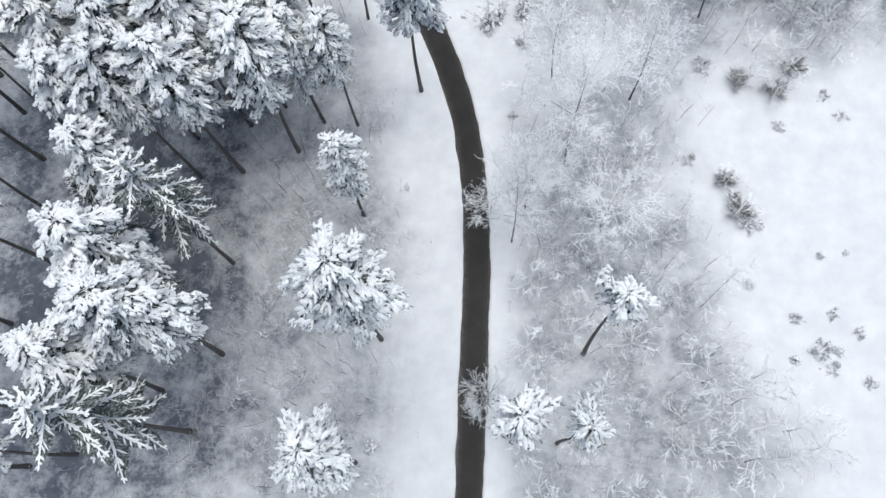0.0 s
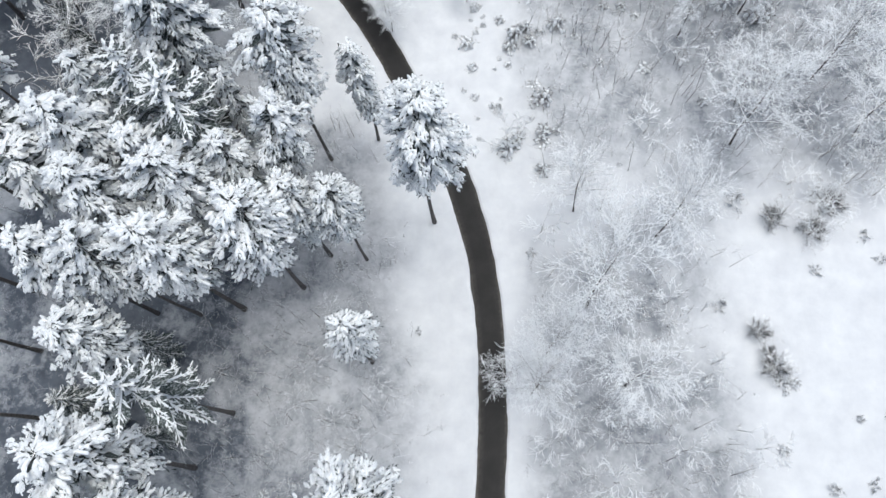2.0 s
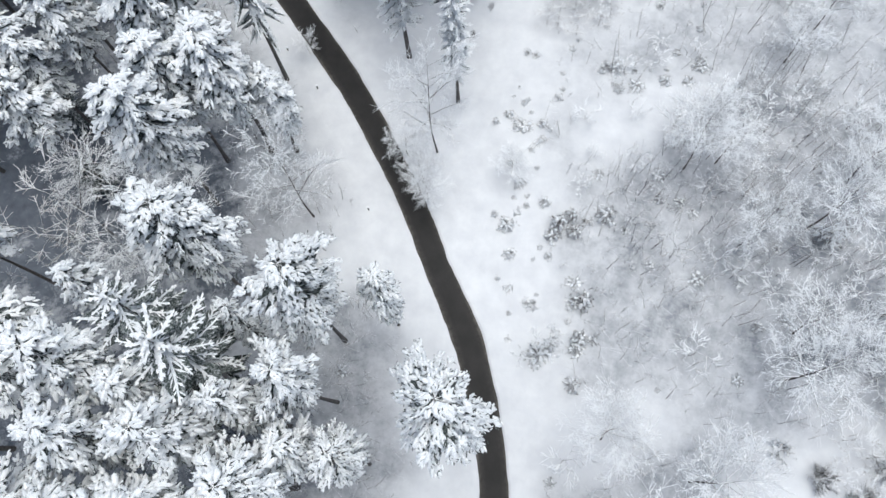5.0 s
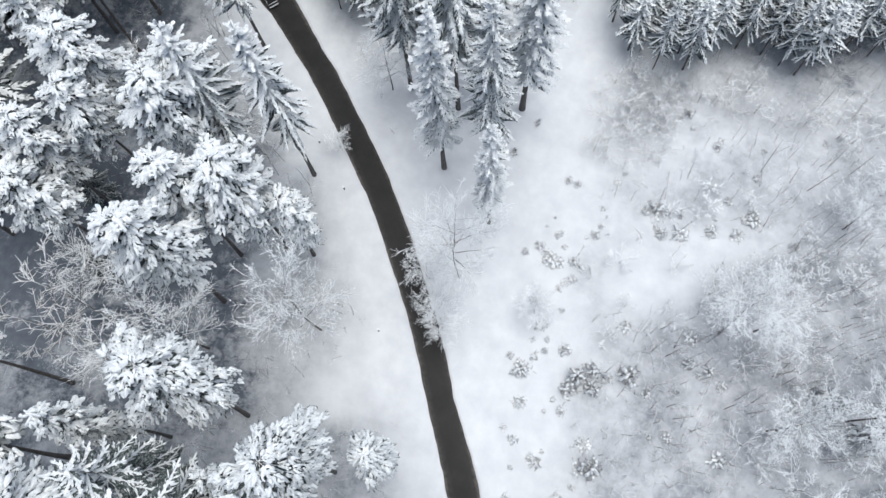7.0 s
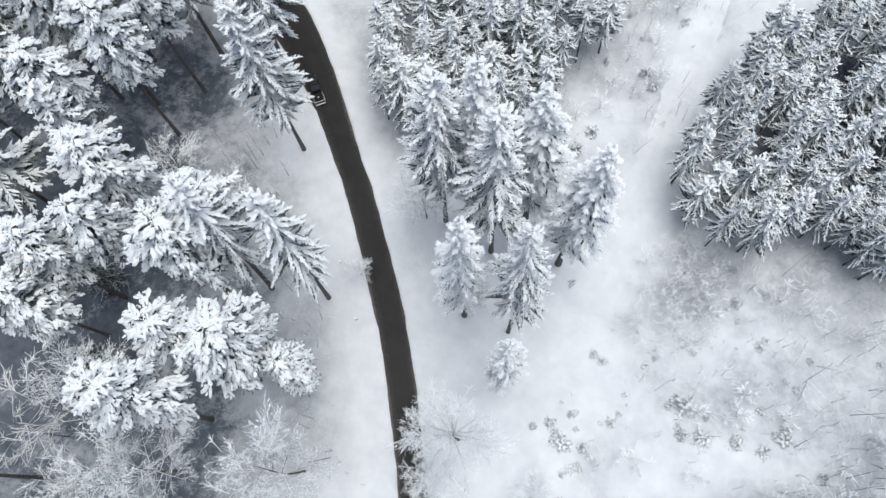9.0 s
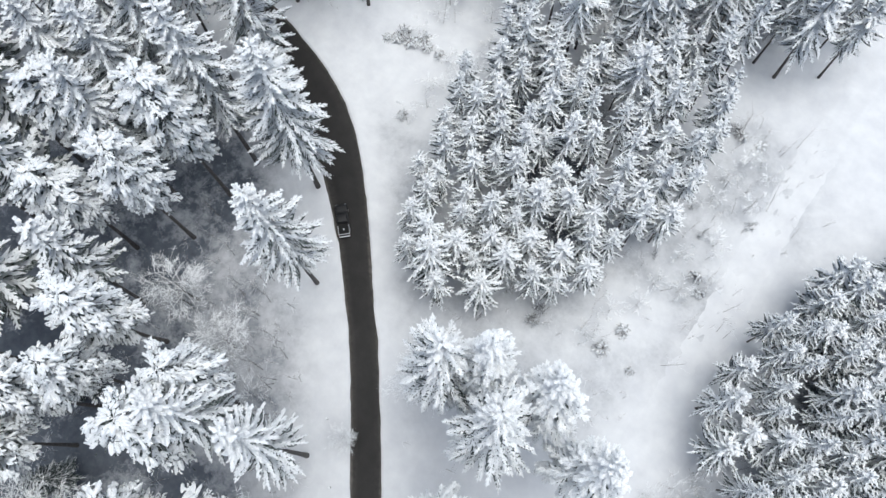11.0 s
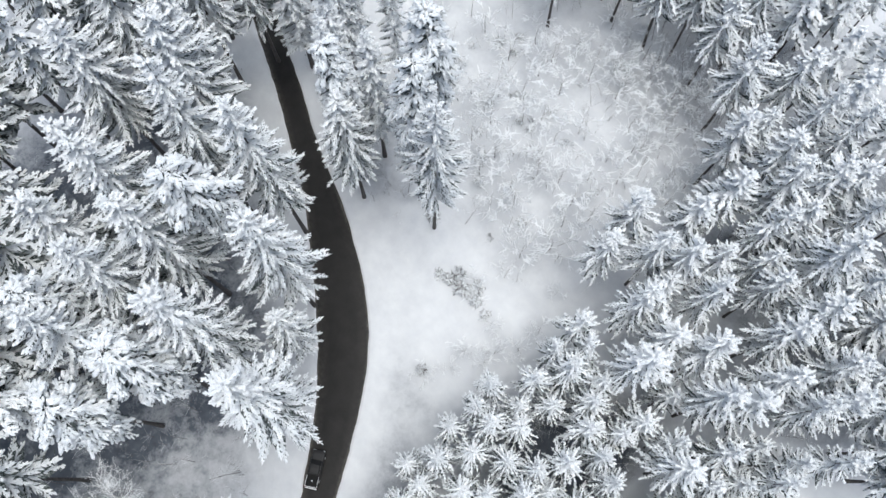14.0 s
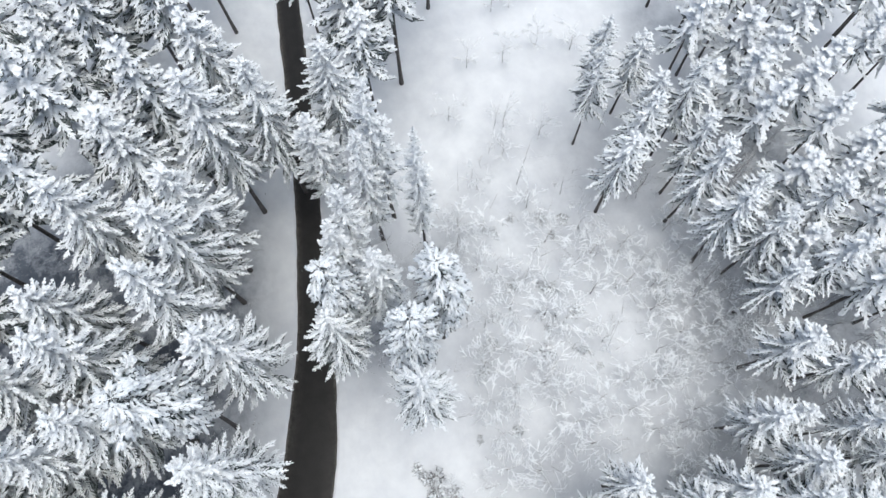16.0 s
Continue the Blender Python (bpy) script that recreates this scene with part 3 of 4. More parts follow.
def snow_tuft(name, seed, label):
    """A low bush bowed under snow: rounded lumps of snow with dark twigs in the gaps."""
    rng = np.random.default_rng(seed)
    ob = tagged(new(name), label, "bush")
    lumps, twigs = [], []
    lop = rng.uniform(0.55, 1.1, 5)
    for i in range(22):
        a = i * 2.4 + rng.normal(0, 0.3)
        rad = math.sqrt((i + 0.5) / 22) * lop[int(a / 1.2566) % 5] * rng.uniform(0.85, 1.15)
        o = np.array([math.cos(a), math.sin(a), 0.0])
        p = o * rad * 0.85 + (0, 0, 0.85 * (1 - 0.65 * rad * rad) * rng.uniform(0.7, 1.0))
        for _ in range(3):
            b = a + rng.normal(0, 1.0)
            twigs.append((*(p + rng.normal(0, 0.1, 3) - (0, 0, 0.07)), math.cos(b), math.sin(b), rng.uniform(-0.5, 0.7), rng.uniform(0.25, 0.5), rng.uniform(0.04, 0.08), 0.03))
        twigs.append((*(o * rad * 0.2 + (0, 0, -0.1)), *(p - o * rad * 0.2), np.linalg.norm(p) * 1.0, 0.07, 0.04))
        if rng.random() < 0.7:
            lumps.append((*(p - o * 0.15), *o[:2], -0.35 - 0.5 * rad, rng.uniform(0.3, 0.55), rng.uniform(0.16, 0.28), 0.12))
    part("twig_spray", raw_mesh(name + "_twig_spray", *loaves(twigs, False, True), M_POLE), ob, "dark bare twigs", "stuff")
    part("snow", raw_mesh(name + "_snow", *lobes(lumps), M_CAP), ob, "rounded lumps of snow", "stuff")
    return ob


STOCK = {}
TAKEN = []
PICK = random.Random(7)


def plant(kind, x, y, h, r, group):
    """One tree of a kind: the first use builds it, later ones copy it, turned and scaled."""
    models = STOCK[kind]
    i = PICK.randrange(len(models))
    model, mh, mr, used = models[i]
    place = (x, y, float(swell(x, y)) - 0.15)
    turn = Euler((PICK.gauss(0, 0.012), PICK.gauss(0, 0.012), PICK.uniform(0, 6.28)))
    size = Vector((r / mr, r / mr, h / mh))
    if used:
        ob = copy_thing(model, Matrix.LocRotScale(place, turn, Vector([a / c for a, c in zip(size, model.scale)])))
    else:
        ob = model
        ob.matrix_basis = Matrix.LocRotScale(place, turn, size)
        models[i] = (model, mh, mr, True)
    tagged(ob, group=group)
    TAKEN.append((x, y, r))
    return ob


def inside(x, y, poly):
    hit = False
    for (ax, ay), (bx, by) in zip(poly, poly[1:] + poly[:1]):
        if (ay > y) != (by > y) and x < (bx - ax) * (y - ay) / (by - ay) + ax:
            hit = not hit
    return hit


def fill(kind, poly, gap, height, spread, group, seed, keep=0.6, share=1.0):
    """Plant a stand of trees on a loose grid inside a plot, clear of those already there."""
    rng = random.Random(seed)
    xs, ys = [p[0] for p in poly], [p[1] for p in poly]
    y = min(ys)
    row = 0
    while y < max(ys):
        x = min(xs) + gap * 0.5 * (row % 2)
        while x < max(xs):
            px, py = x + rng.uniform(-0.3, 0.3) * gap, y + rng.uniform(-0.3, 0.3) * gap
            h, r = height(px, py) * rng.uniform(0.85, 1.12), spread * rng.uniform(0.8, 1.2)
            if rng.random() < share and inside(px, py, poly) and all(math.hypot(px - a, py - b) > (r + c) * keep for a, b, c in TAKEN):
                plant(kind, px, py, h, r, group)
            x += gap
        y += gap * 0.87
        row += 1


P_LABEL = "tall pine with bare stem and rounded snow-laden crown"
S_LABEL = "tall spruce with drooping boughs under thick white snow"
STOCK["pine"] = [(pine("pine_tree", 11 + i, 35, 4.3, d, n, P_LABEL), 35, 3.7, False) for i, (d, n) in enumerate(((16, 13), (17, 13), (15, 12), (18, 14)))]
STOCK["narrow_pine"] = [(pine("narrow_pine_tree", 24 + i, 30, 2.7, 19, 15, "slim pine snow-laden far down its stem"), 30, 2.3, False) for i in range(2)]
STOCK["small_pine"] = [(pine("small_crowned_pine", 27 + i, 35, 2.7, 6, 5, "tall thin pine with a few thick white tufts on top"), 35, 2.4, False) for i in range(2)]
STOCK["broad_pine"] = [(pine("broad_pine_tree", 19 + i, 37, 5.6, 17, 14, "tall pine with a broad snow-laden crown"), 37, 4.9, False) for i in range(2)]
STOCK["far_pine"] = [(pine("far_pine_tree", 16 + i, 35, 4.3, 13, 8, P_LABEL, 3, True), 35, 3.7, False) for i in range(2)]
STOCK["spruce"] = [(spruce("spruce_tree", 31 + i, 36, 4.9, 0.36, 1.15, 8, 0.23, 0.5, S_LABEL, width=0.22, wide_fan=0.22, droop=0.62), 36, 4.4, False) for i in range(3)]
STOCK["far_spruce"] = [(spruce("far_spruce_tree", 36 + i, 36, 4.9, 0.45, 1.9, 7, 0.5, 0.9, S_LABEL, width=0.42, wide_fan=0.34), 36, 4.4, False) for i in range(2)]
STOCK["sparse"] = [(spruce("sparse_fir_tree", 41 + i, 36, 4.8, 0.5, 1.7, 5, 0.62, 1.1, "thinly branched fir with long bare white boughs", width=0.27, wide_fan=0.3, taper=0.36), 36, 4.3, False) for i in range(2)]
STOCK["shaded"] = [(spruce("shaded_spruce_tree", 56 + i, 14, 2.8, 0.15, 0.9, 7, 0.45, 1.1, "low dark spruce in the shade with little snow", width=0.09, wide_fan=0.3), 14, 2.6, False) for i in range(2)]
STOCK["hanging"] = [(spruce("hanging_spruce_tree", 46 + i, 38, 4.4, 0.4, 1.15, 5, 0.3, 0.5, "tall spruce with long separate hanging white boughs", width=0.36, wide_fan=0.17, droop=1.0), 38, 3.9, False) for i in range(2)]
STOCK["slender"] = [(spruce("slender_spruce_tree", 51 + i, 34, 2.7, 0.24, 1.1, 7, 0.22, 0.45, "slender tall spruce with short snowy boughs and bare lower stem", width=0.23, wide_fan=0.34, droop=0.6), 34, 2.6, False) for i in range(2)]
STOCK["middle"] = [(spruce("middle_spruce_tree", 61 + i, 25, 3.6, 0.4, 1.0, 6, 0.3, 0.45, "half-grown spruce thickly covered with snow", width=0.25, wide_fan=0.2, droop=0.72), 25, 3.0, False) for i in range(3)]
STOCK["far_middle"] = [(spruce("far_half_grown_spruce", 66 + i, 25, 3.6, 0.45, 1.8, 6, 0.6, 0.5, "half-grown spruce thickly covered with snow", width=0.56, wide_fan=0.33, droop=0.85), 25, 3.0, False) for i in range(2)]
STOCK["small_young"] = [(spruce("small_young_spruce", 76 + i, 15, 2.7, 0.36, 0.85, 6, 0.4, 0.55, "young planted spruce with a pointed snow-white top", width=0.23, wide_fan=0.2, droop=0.6), 15, 2.3, False) for i in range(3)]
STOCK["young"] = [(spruce("young_spruce_tree", 71 + i, 15, 2.7, 0.3, 0.8, 6, 0.4, 0.6, "young planted spruce with a pointed snow-white top", width=0.21, wide_fan=0.2, droop=0.7), 15, 2.3, False) for i in range(4)]
STOCK["bare"] = [(bare_tree("leafless_tree", 81 + i, 22, 5.0, 0.35, 18, 8, 9, True, "leafless broadleaf tree white with rime", twig=M_RIME, fine_r=1.0), 22, 5.0, False) for i in range(3)]
STOCK["frost"] = [(bare_tree("leafless_sapling", 91 + i, 7, 2.6, 0.15, 7, 5, 4, False, "leafless young broadleaf tree white with rime", stem=M_BRUSH, twig=M_RIME, fine_r=1.7), 7, 2.6, False) for i in range(4)]
STOCK["grey"] = [(bare_tree("grey_sapling", 121 + i, 7, 2.6, 0.12, 8, 5, 5, False, "leafless young tree with fine grey-brown twigs", stem=M_BRUSH, twig=M_GREY), 7, 2.6, False) for i in range(4)]
STOCK["tuft"] = [(snow_tuft("snow_laden_bush", 131 + i, "low bush bowed under lumps of snow"), 0.9, 1.0, False) for i in range(5)]
STOCK["round_bush"] = [(shrub("round_twiggy_bush", 111 + i, 2.2, 2.0, "round dark purple-brown bush of fine bare twigs", 64, 0.85, 0), 2.2, 2.0, False) for i in range(2)]
STOCK["bush"] = [(shrub("twiggy_bush", 101 + i, 1.3, 1.3, "low dark bush half buried in snow"), 1.3, 1.3, False) for i in range(6)]

# pines west of the road, by the first bend
G = "pines west of the road"
for x, y, h, r in [(-37.6, 18.2, 40, 5.6), (-14.4, 20.2, 41.3, 5.2), (-17.5, 3, 36, 3.8), (-45.9, 38.1, 34.5, 3.5), (-41.9, 24.5, 39.8, 4.4), (-37, 47.2, 38.3, 4.4), (-28.3, 50.4, 36.8, 4.4),
                   (-48.1, 61.2, 39, 4.2), (-36.3, 55.2, 39, 4.0), (-30.8, 58.3, 34.6, 2.5), (-24.8, 62.4, 36.2, 3.5), (-44.7, 53, 39.2, 3.8), (-43.6, 46.4, 38.6, 3.6), (-50, 46.5, 36, 3.8), (-39.8, 75.2, 39.3, 5.0),
                   (-49.3, 69.5, 34.6, 2.2), (-25.3, 71.2, 40, 4.6), (-19, 54.7, 29.8, 3.0), (-24.4, 55.3, 31.3, 2.6), (-32, 67.7, 32.8, 1.7), (-40.9, 58.7, 37, 2.8), (-48.4, 26.8, 25, 2.7)]:
    plant("broad_pine" if r > 4.55 else "narrow_pine" if r < 2.9 else "pine", x, y, h, r, G)
for x, y, h, r in [(-46, 13, 36, 4.4), (-8.9, 60.6, 39.3, 5.0), (-18, 74.5, 27.5, 2.2), (-17.5, 39.2, 26.6, 2.4), (-49, 90, 37, 4.2), (-69.2, 93.8, 28.5, 4.6), (-70.4, 99.8, 31.5, 3.8),
                   (-54.2, 106.3, 35.5, 4.4), (-42.5, 100, 35, 4.4), (-49.2, 97.6, 34.5, 4.0), (-38.3, 100.4, 24, 2.6), (-69.5, 112.4, 33, 4.2), (-66, 105.6, 31.5, 3.6), (-55, 112.2, 32.5, 3.8),
                   (-77.8, 126.6, 35.4, 3.9), (-78.2, 135.3, 38, 4.0), (-90, 149.6, 42, 4.0), (-83.5, 120, 31.5, 4.0), (-90, 128.2, 35.2, 3.8)]:
    plant("broad_pine" if r > 4.55 else "narrow_pine" if r < 2.9 else "pine", x, y, h, r, G)
# pines east of the road
for x, y, h, r in [(3.7, 6.6, 35.5, 2.8), (10.2, 5.5, 36.5, 2.1), (14.5, 17.8, 34.5, 2.6)]:
    plant("small_pine", x, y, h, r, "pines east of the road")
# low spruces in the shade of the pines
for x, y, h, r in [(-47.2, 40, 13, 2.6), (-56.6, 32.7, 13, 3.0), (-53.4, 29.4, 14, 2.6), (-46.1, 27.9, 12, 2.2), (-54, 26, 13, 2.8), (-57.5, 42, 13, 2.8), (-73, 100.6, 13, 2.6), (-66.4, 90.2, 12, 2.6), (-52, 36, 11, 2.2)]:
    plant("shaded", x, y, h, r, "low spruces under the pines")
# thin firs
for x, y, h, r in [(-40.5, 7.2, 39.5, 5.0), (-37.1, 32, 39, 4.2), (-35.5, 62.3, 40.2, 4.8), (-40.7, 65.9, 40.2, 4.2)]:
    plant("sparse", x, y, h, r, "thin firs among the pines")
# tall spruces west of the road
G = "tall spruces west of the road"
for x, y, h, r in [(-50.9, 110.6, 40.2, 4.0), (-42.4, 112.9, 38.6, 3.8)]:
    plant("hanging", x, y, h, r, G)
for x, y, h, r in [(-57.8, 132.8, 38.4, 4.4), (-68, 144.8, 40.2, 5.2), (-78.4, 142, 41, 4.8), (-76, 150, 25.5, 3.2), (-101, 152.4, 42.5, 4.4), (-93, 158.2, 41.6, 4.4),
                   (-82, 153.8, 40, 4.4), (-97.6, 133.4, 35.5, 4.6), (-90.2, 143.6, 40.3, 4.6), (-115.1, 145.2, 38.6, 4.8), (-112.7, 157, 38, 4.6), (-108.1, 154.8, 42, 4.6), (-98, 142.6, 41, 4.6), (-84.2, 130, 39.8, 4.6),
                   (-88.8, 136.6, 39.8, 4.2), (-105.5, 140.3, 36, 4.6), (-121.4, 161.5, 41, 4.8), (-122.6, 168.6, 37.5, 4.0), (-131, 164, 38, 4.8), (-121, 152, 38.5, 4.8), (-124, 177.5, 35, 3.8)]:
    plant("spruce", x, y, h, r, G)
# the cluster where the forest track leaves the road
G = "conifers at the forest track"
for x, y, h, r in [(-31.9, 131.5, 41, 4.8), (-23.5, 129.8, 42.3, 4.9), (-16.1, 119.6, 43, 3.6)]:
    plant("spruce", x, y, h, r, G)
for x, y, h, r in [(-28.6, 134, 42, 4.0), (-20.7, 136, 39.8, 4.2), (-13.6, 132.5, 39.2, 4.0), (-22.9, 119.1, 40.6, 3.2), (-13.9, 111.9, 32, 2.5)]:
    plant("slender", x, y, h, r, G)
plant("young", -44.1, 144, 19, 3.2, G)
# conifers inside the last bend
G = "conifers inside the last bend"
for x, y, h, r in [(-93.4, 168.8, 31.2, 4.0), (-83.2, 175.6, 39, 3.6)]:
    plant("spruce", x, y, h, r, G)
for x, y, h, r in [(-96.7, 169.9, 37.6, 2.5), (-88.8, 176.4, 39.4, 2.7), (-93.2, 182, 40.6, 2.8)]:
    plant("narrow_pine", x, y, h, r, G)
for x, y, h, r in [(-113.9, 180.7, 42.5, 2.8), (-107.2, 183.7, 41.5, 2.0), (-111, 178, 37, 2.4), (-118.5, 173, 31, 3.2), (-98, 175.2, 34, 2.8), (-103, 172.2, 34.2, 2.6), (-105.5, 173.5, 36.5, 2.6)]:
    plant("slender", x, y, h, r, G)
# half-grown spruces on the north side
G = "half-grown spruce stand"
for x, y, h, r in [(-104.6, 211.2, 26.5, 3.4), (-108.6, 215.5, 28, 3.2), (-92, 221.7, 27, 3.4), (-99.5, 220.7, 29.5, 3.2), (-90.5, 232, 28.5, 3.4), (-82.6, 230.8, 29, 3.4), (-75, 221.8, 26, 3.4), (-71, 227.8, 24.5, 3.2),
                   (-68, 214.8, 24.5, 3.2), (-61.9, 216.7, 26.5, 3.4), (-66, 196.4, 23, 3.0), (-64.4, 191.4, 21, 2.8), (-61.5, 203.4, 22, 3.0), (-47, 212, 31.5, 3.6), (-42.5, 206.5, 27.5, 3.4), (-43.3, 202.3, 26.5, 3.2),
                   (-55.5, 194.5, 20, 2.8), (-46, 193.3, 25, 3.2), (-38.4, 193, 25.5, 3.2), (-36.3, 182, 23.5, 3.2)]:
    plant("middle", x, y, h, r, G)
fill("middle", [(-60, 186), (-69, 193), (-64, 208), (-72, 214), (-80, 222), (-95, 217), (-112, 208), (-122, 214), (-128, 228), (-20, 228), (-12, 212), (-23, 198), (-31, 194), (-50, 184)], 5.7,
     lambda x, y: 25, 3.0, G, 5)
fill("far_middle", [(-128, 228), (-136, 232), (-140, 236), (-128, 264), (-98, 258), (-60, 244), (-26, 236), (-20, 228)], 6.6, lambda x, y: 25, 3.0, G, 15)
# young plantations on both sides of the forest track
G = "young spruce plantation"
for x, y, h, r in [(-22.3, 174.7, 16, 2.4), (-39.6, 169.4, 19.5, 2.6), (-36.9, 158.3, 19.5, 2.5), (-41.8, 154.2, 18, 2.4), (-31, 173.3, 18.5, 2.4), (-46.8, 146.8, 16.5, 2.8), (-44.3, 171.5, 19.5, 2.5), (-48.4, 178.2, 18, 2.5),
                   (-53, 178.5, 21, 2.6), (-43.7, 188, 15, 2.4)]:
    plant("small_young", x, y, h, r, G)
fill("small_young", [(-39, 141), (-47, 141), (-53, 150), (-57, 160), (-58, 184), (-50, 186), (-31, 196), (-24, 190), (-20, 177), (-21, 166), (-25, 156), (-31, 149)], 3.9,
     lambda x, y: 15 + 0.12 * (y - 150), 2.3, G, 6, 0.62)
fill("young", [(3, 142), (-4, 148), (-3.5, 157), (-2.5, 169), (3, 181), (9, 192), (28, 192), (36, 182), (41, 171), (47, 160), (52, 154), (46, 150), (36, 155), (26, 147), (17, 150), (9, 141)], 3.9,
     lambda x, y: 16.5, 2.3, "young spruces beyond the track", 7, 0.56)
# the deeper forest to the west
G = "forest behind the first trees"
fill("far_pine", [(-76, 90), (-84, 80), (-92, 94), (-80, 106)], 8.0, lambda x, y: 33, 4.2, G, 18)
fill("far_pine", [(-54, -6), (-54, 30), (-56, 58), (-57, 70), (-72, 76), (-86, 70), (-74, 40), (-66, -6)], 9.0, lambda x, y: 34, 4.2, G, 8)
fill("far_spruce", [(-74, 92), (-74, 122), (-86, 136), (-100, 126), (-120, 138), (-128, 156), (-150, 168), (-178, 172), (-172, 140), (-130, 124), (-98, 96)], 9.5, lambda x, y: 36, 4.5, G, 9)
fill("far_spruce", [(-126, 176), (-128, 186), (-150, 200), (-160, 180)], 8.5, lambda x, y: 36, 4.0, G, 10)

# leafless trees
G = "leafless trees"
for x, y, h, r in [(-48.6, 82.8, 28.5, 5.2), (-33.5, 89.7, 28.5, 5.0), (13.3, 47.3, 29, 6.0), (36.5, 73, 22, 5.5), (7, 40, 20, 4.0), (4.8, 34.6, 27.5, 4.0), (1.6, 36.2, 17, 3.0), (24, 58, 22, 5.0), (-16, 102.7, 28.5, 4.6), (-34.8, 130.7, 13, 3.6), (26.7, 105.4, 13, 4.0), (-17.5, 97.2, 9, 3.0), (-20.2, 101.2, 9, 2.8), (-16.4, 94.4, 8, 2.8),
                   (0.8, 9.6, 28.5, 2.6), (22, 104, 20, 5), (-54, 78, 20, 4)]:
    plant("bare", x, y, h, r, G)
for x, y, h, r in [(40, 96, 20, 5), (30, 92, 18, 4), (50, 84, 20, 5), (46, 104, 20, 5), (38, 80, 16, 4.5), (12, 62, 16, 4.5), (18, 36, 18, 5), (-39.4, 118.2, 6, 1.7), (55, 74, 16, 5), (-62, 88, 18, 4.5),
                   (-70, 120, 14, 4), (-60, 118, 12, 3.5), (-4, 100, 6, 2.5), (42, 131, 15, 4), (37, 124, 12, 3.6)]:
    plant("bare", x, y, h, r, G)
plant("grey", -63.6, 83, 22, 5.6, G)
plant("grey", -66.5, 79, 18, 4.6, G)
G = "grey saplings"
fill("grey", [(18, 78), (22, 100), (20, 108), (30, 116), (62, 112), (62, 76), (44, 72), (32, 72)], 6.0, lambda x, y: 6.5, 2.6, G, 32, 0.45, 0.5)
fill("grey", [(8, -6), (9, 56), (18, 68), (26, 58), (27, 40), (34, 24), (36, 4), (30, -6)], 6.0, lambda x, y: 5.5, 2.4, G, 33, 0.45, 0.45)
fill("grey", [(30, 116), (28, 132), (48, 138), (60, 130), (58, 114)], 5.5, lambda x, y: 5, 2.3, G, 34, 0.45, 0.6)
for x, y, h, r in [(42, 61, 5, 2.8), (46, 58, 5.5, 3.2), (49, 62, 6, 3.4), (52.5, 66, 6, 3.4), (47, 64, 5, 2.8), (38, 38.8, 3, 2.4), (37.4, 43.6, 2.8, 2.2), (53, 69, 7, 3.4), (56, 64, 6, 3.2), (44, 66, 5, 2.8), (57, 71.5, 7, 3.6), (50.5, 71, 6, 3.2), (54.5, 66.5, 6, 3.0), (34, 10.5, 9, 4.4), (40.5, 7, 8, 4.4), (30.5, 13.5, 8, 3.8), (44, 4.5, 6, 3.2), (27, 8, 8, 3.6), (35, 3, 8, 4), (8.5, 15.5, 5, 3.0), (3.4, 9.5, 6, 2.8), (21, 19, 6, 3.2), (13, 20.5, 5, 2.6)]:
    plant("grey", x, y, h, r, G)
G = "rimed saplings"
fill("frost", [(5, -6), (6, 60), (16, 72), (27, 60), (29, 40), (38, 26), (43, 4), (36, -6)], 5.6, lambda x, y: 6.5, 2.5, G, 21, 0.45, 0.55)
fill("frost", [(16, 76), (20, 100), (14, 108), (30, 116), (62, 112), (62, 76), (44, 70), (32, 70)], 6.2, lambda x, y: 6.5, 2.6, G, 22, 0.45, 0.45)
fill("frost", [(-70, 178), (-72, 206), (-82, 216), (-100, 210), (-112, 202), (-112, 188), (-98, 188), (-84, 183)], 4.3, lambda x, y: 7.0, 3.0, G, 23, 0.36, 0.75)
fill("frost", [(-112, 190), (-118, 206), (-140, 224), (-150, 210), (-126, 190)], 6.5, lambda x, y: 7, 2.6, G, 24, 0.45, 0.75)
fill("frost", [(-70, 204), (-60, 206), (-66, 220), (-80, 226), (-98, 221), (-100, 210), (-82, 214)], 3.8, lambda x, y: 6.0, 2.4, G, 35, 0.24, 0.75)
fill("grey", [(-12, -4), (-36, -4), (-34, 40), (-14, 66)], 6.0, lambda x, y: 3.2, 1.7, "grey saplings", 25, 0.45, 0.6)
fill("frost", [(-50, 110), (-60, 128), (-70, 122), (-64, 104), (-34, 84), (-30, 92)], 7.0, lambda x, y: 5, 2.0, G, 26, 0.45)
fill("frost", [(-22, 150), (-10, 162), (-12, 192), (-19, 188), (-19, 165)], 5.5, lambda x, y: 4, 1.8, G, 27, 0.45)
fill("frost", [(6, 95), (4, 112), (14, 128), (44, 134), (48, 116), (26, 112), (16, 108), (18, 98)], 6.0, lambda x, y: 3, 1.7, G, 29, 0.45, 0.75)
fill("grey", [(-3, 127), (-2, 139), (2, 144), (7, 143), (11, 136), (9, 128), (3, 125)], 3.0, lambda x, y: 4, 1.9, "grey saplings", 30, 0.4, 0.9)
fill("grey", [(8, 138), (20, 144), (30, 142), (46, 146), (50, 140), (30, 136), (16, 138)], 4.0, lambda x, y: 4.5, 2.1, "grey saplings", 31, 0.42, 0.85)
fill("frost", [(-60, 162), (-59, 178), (-63, 188), (-78, 189), (-82, 180), (-72, 176), (-66, 162)], 4.4, lambda x, y: 3.6, 1.9, G, 28, 0.45, 0.6)

# bushes in the open snow
G = "bushes in the snow field"
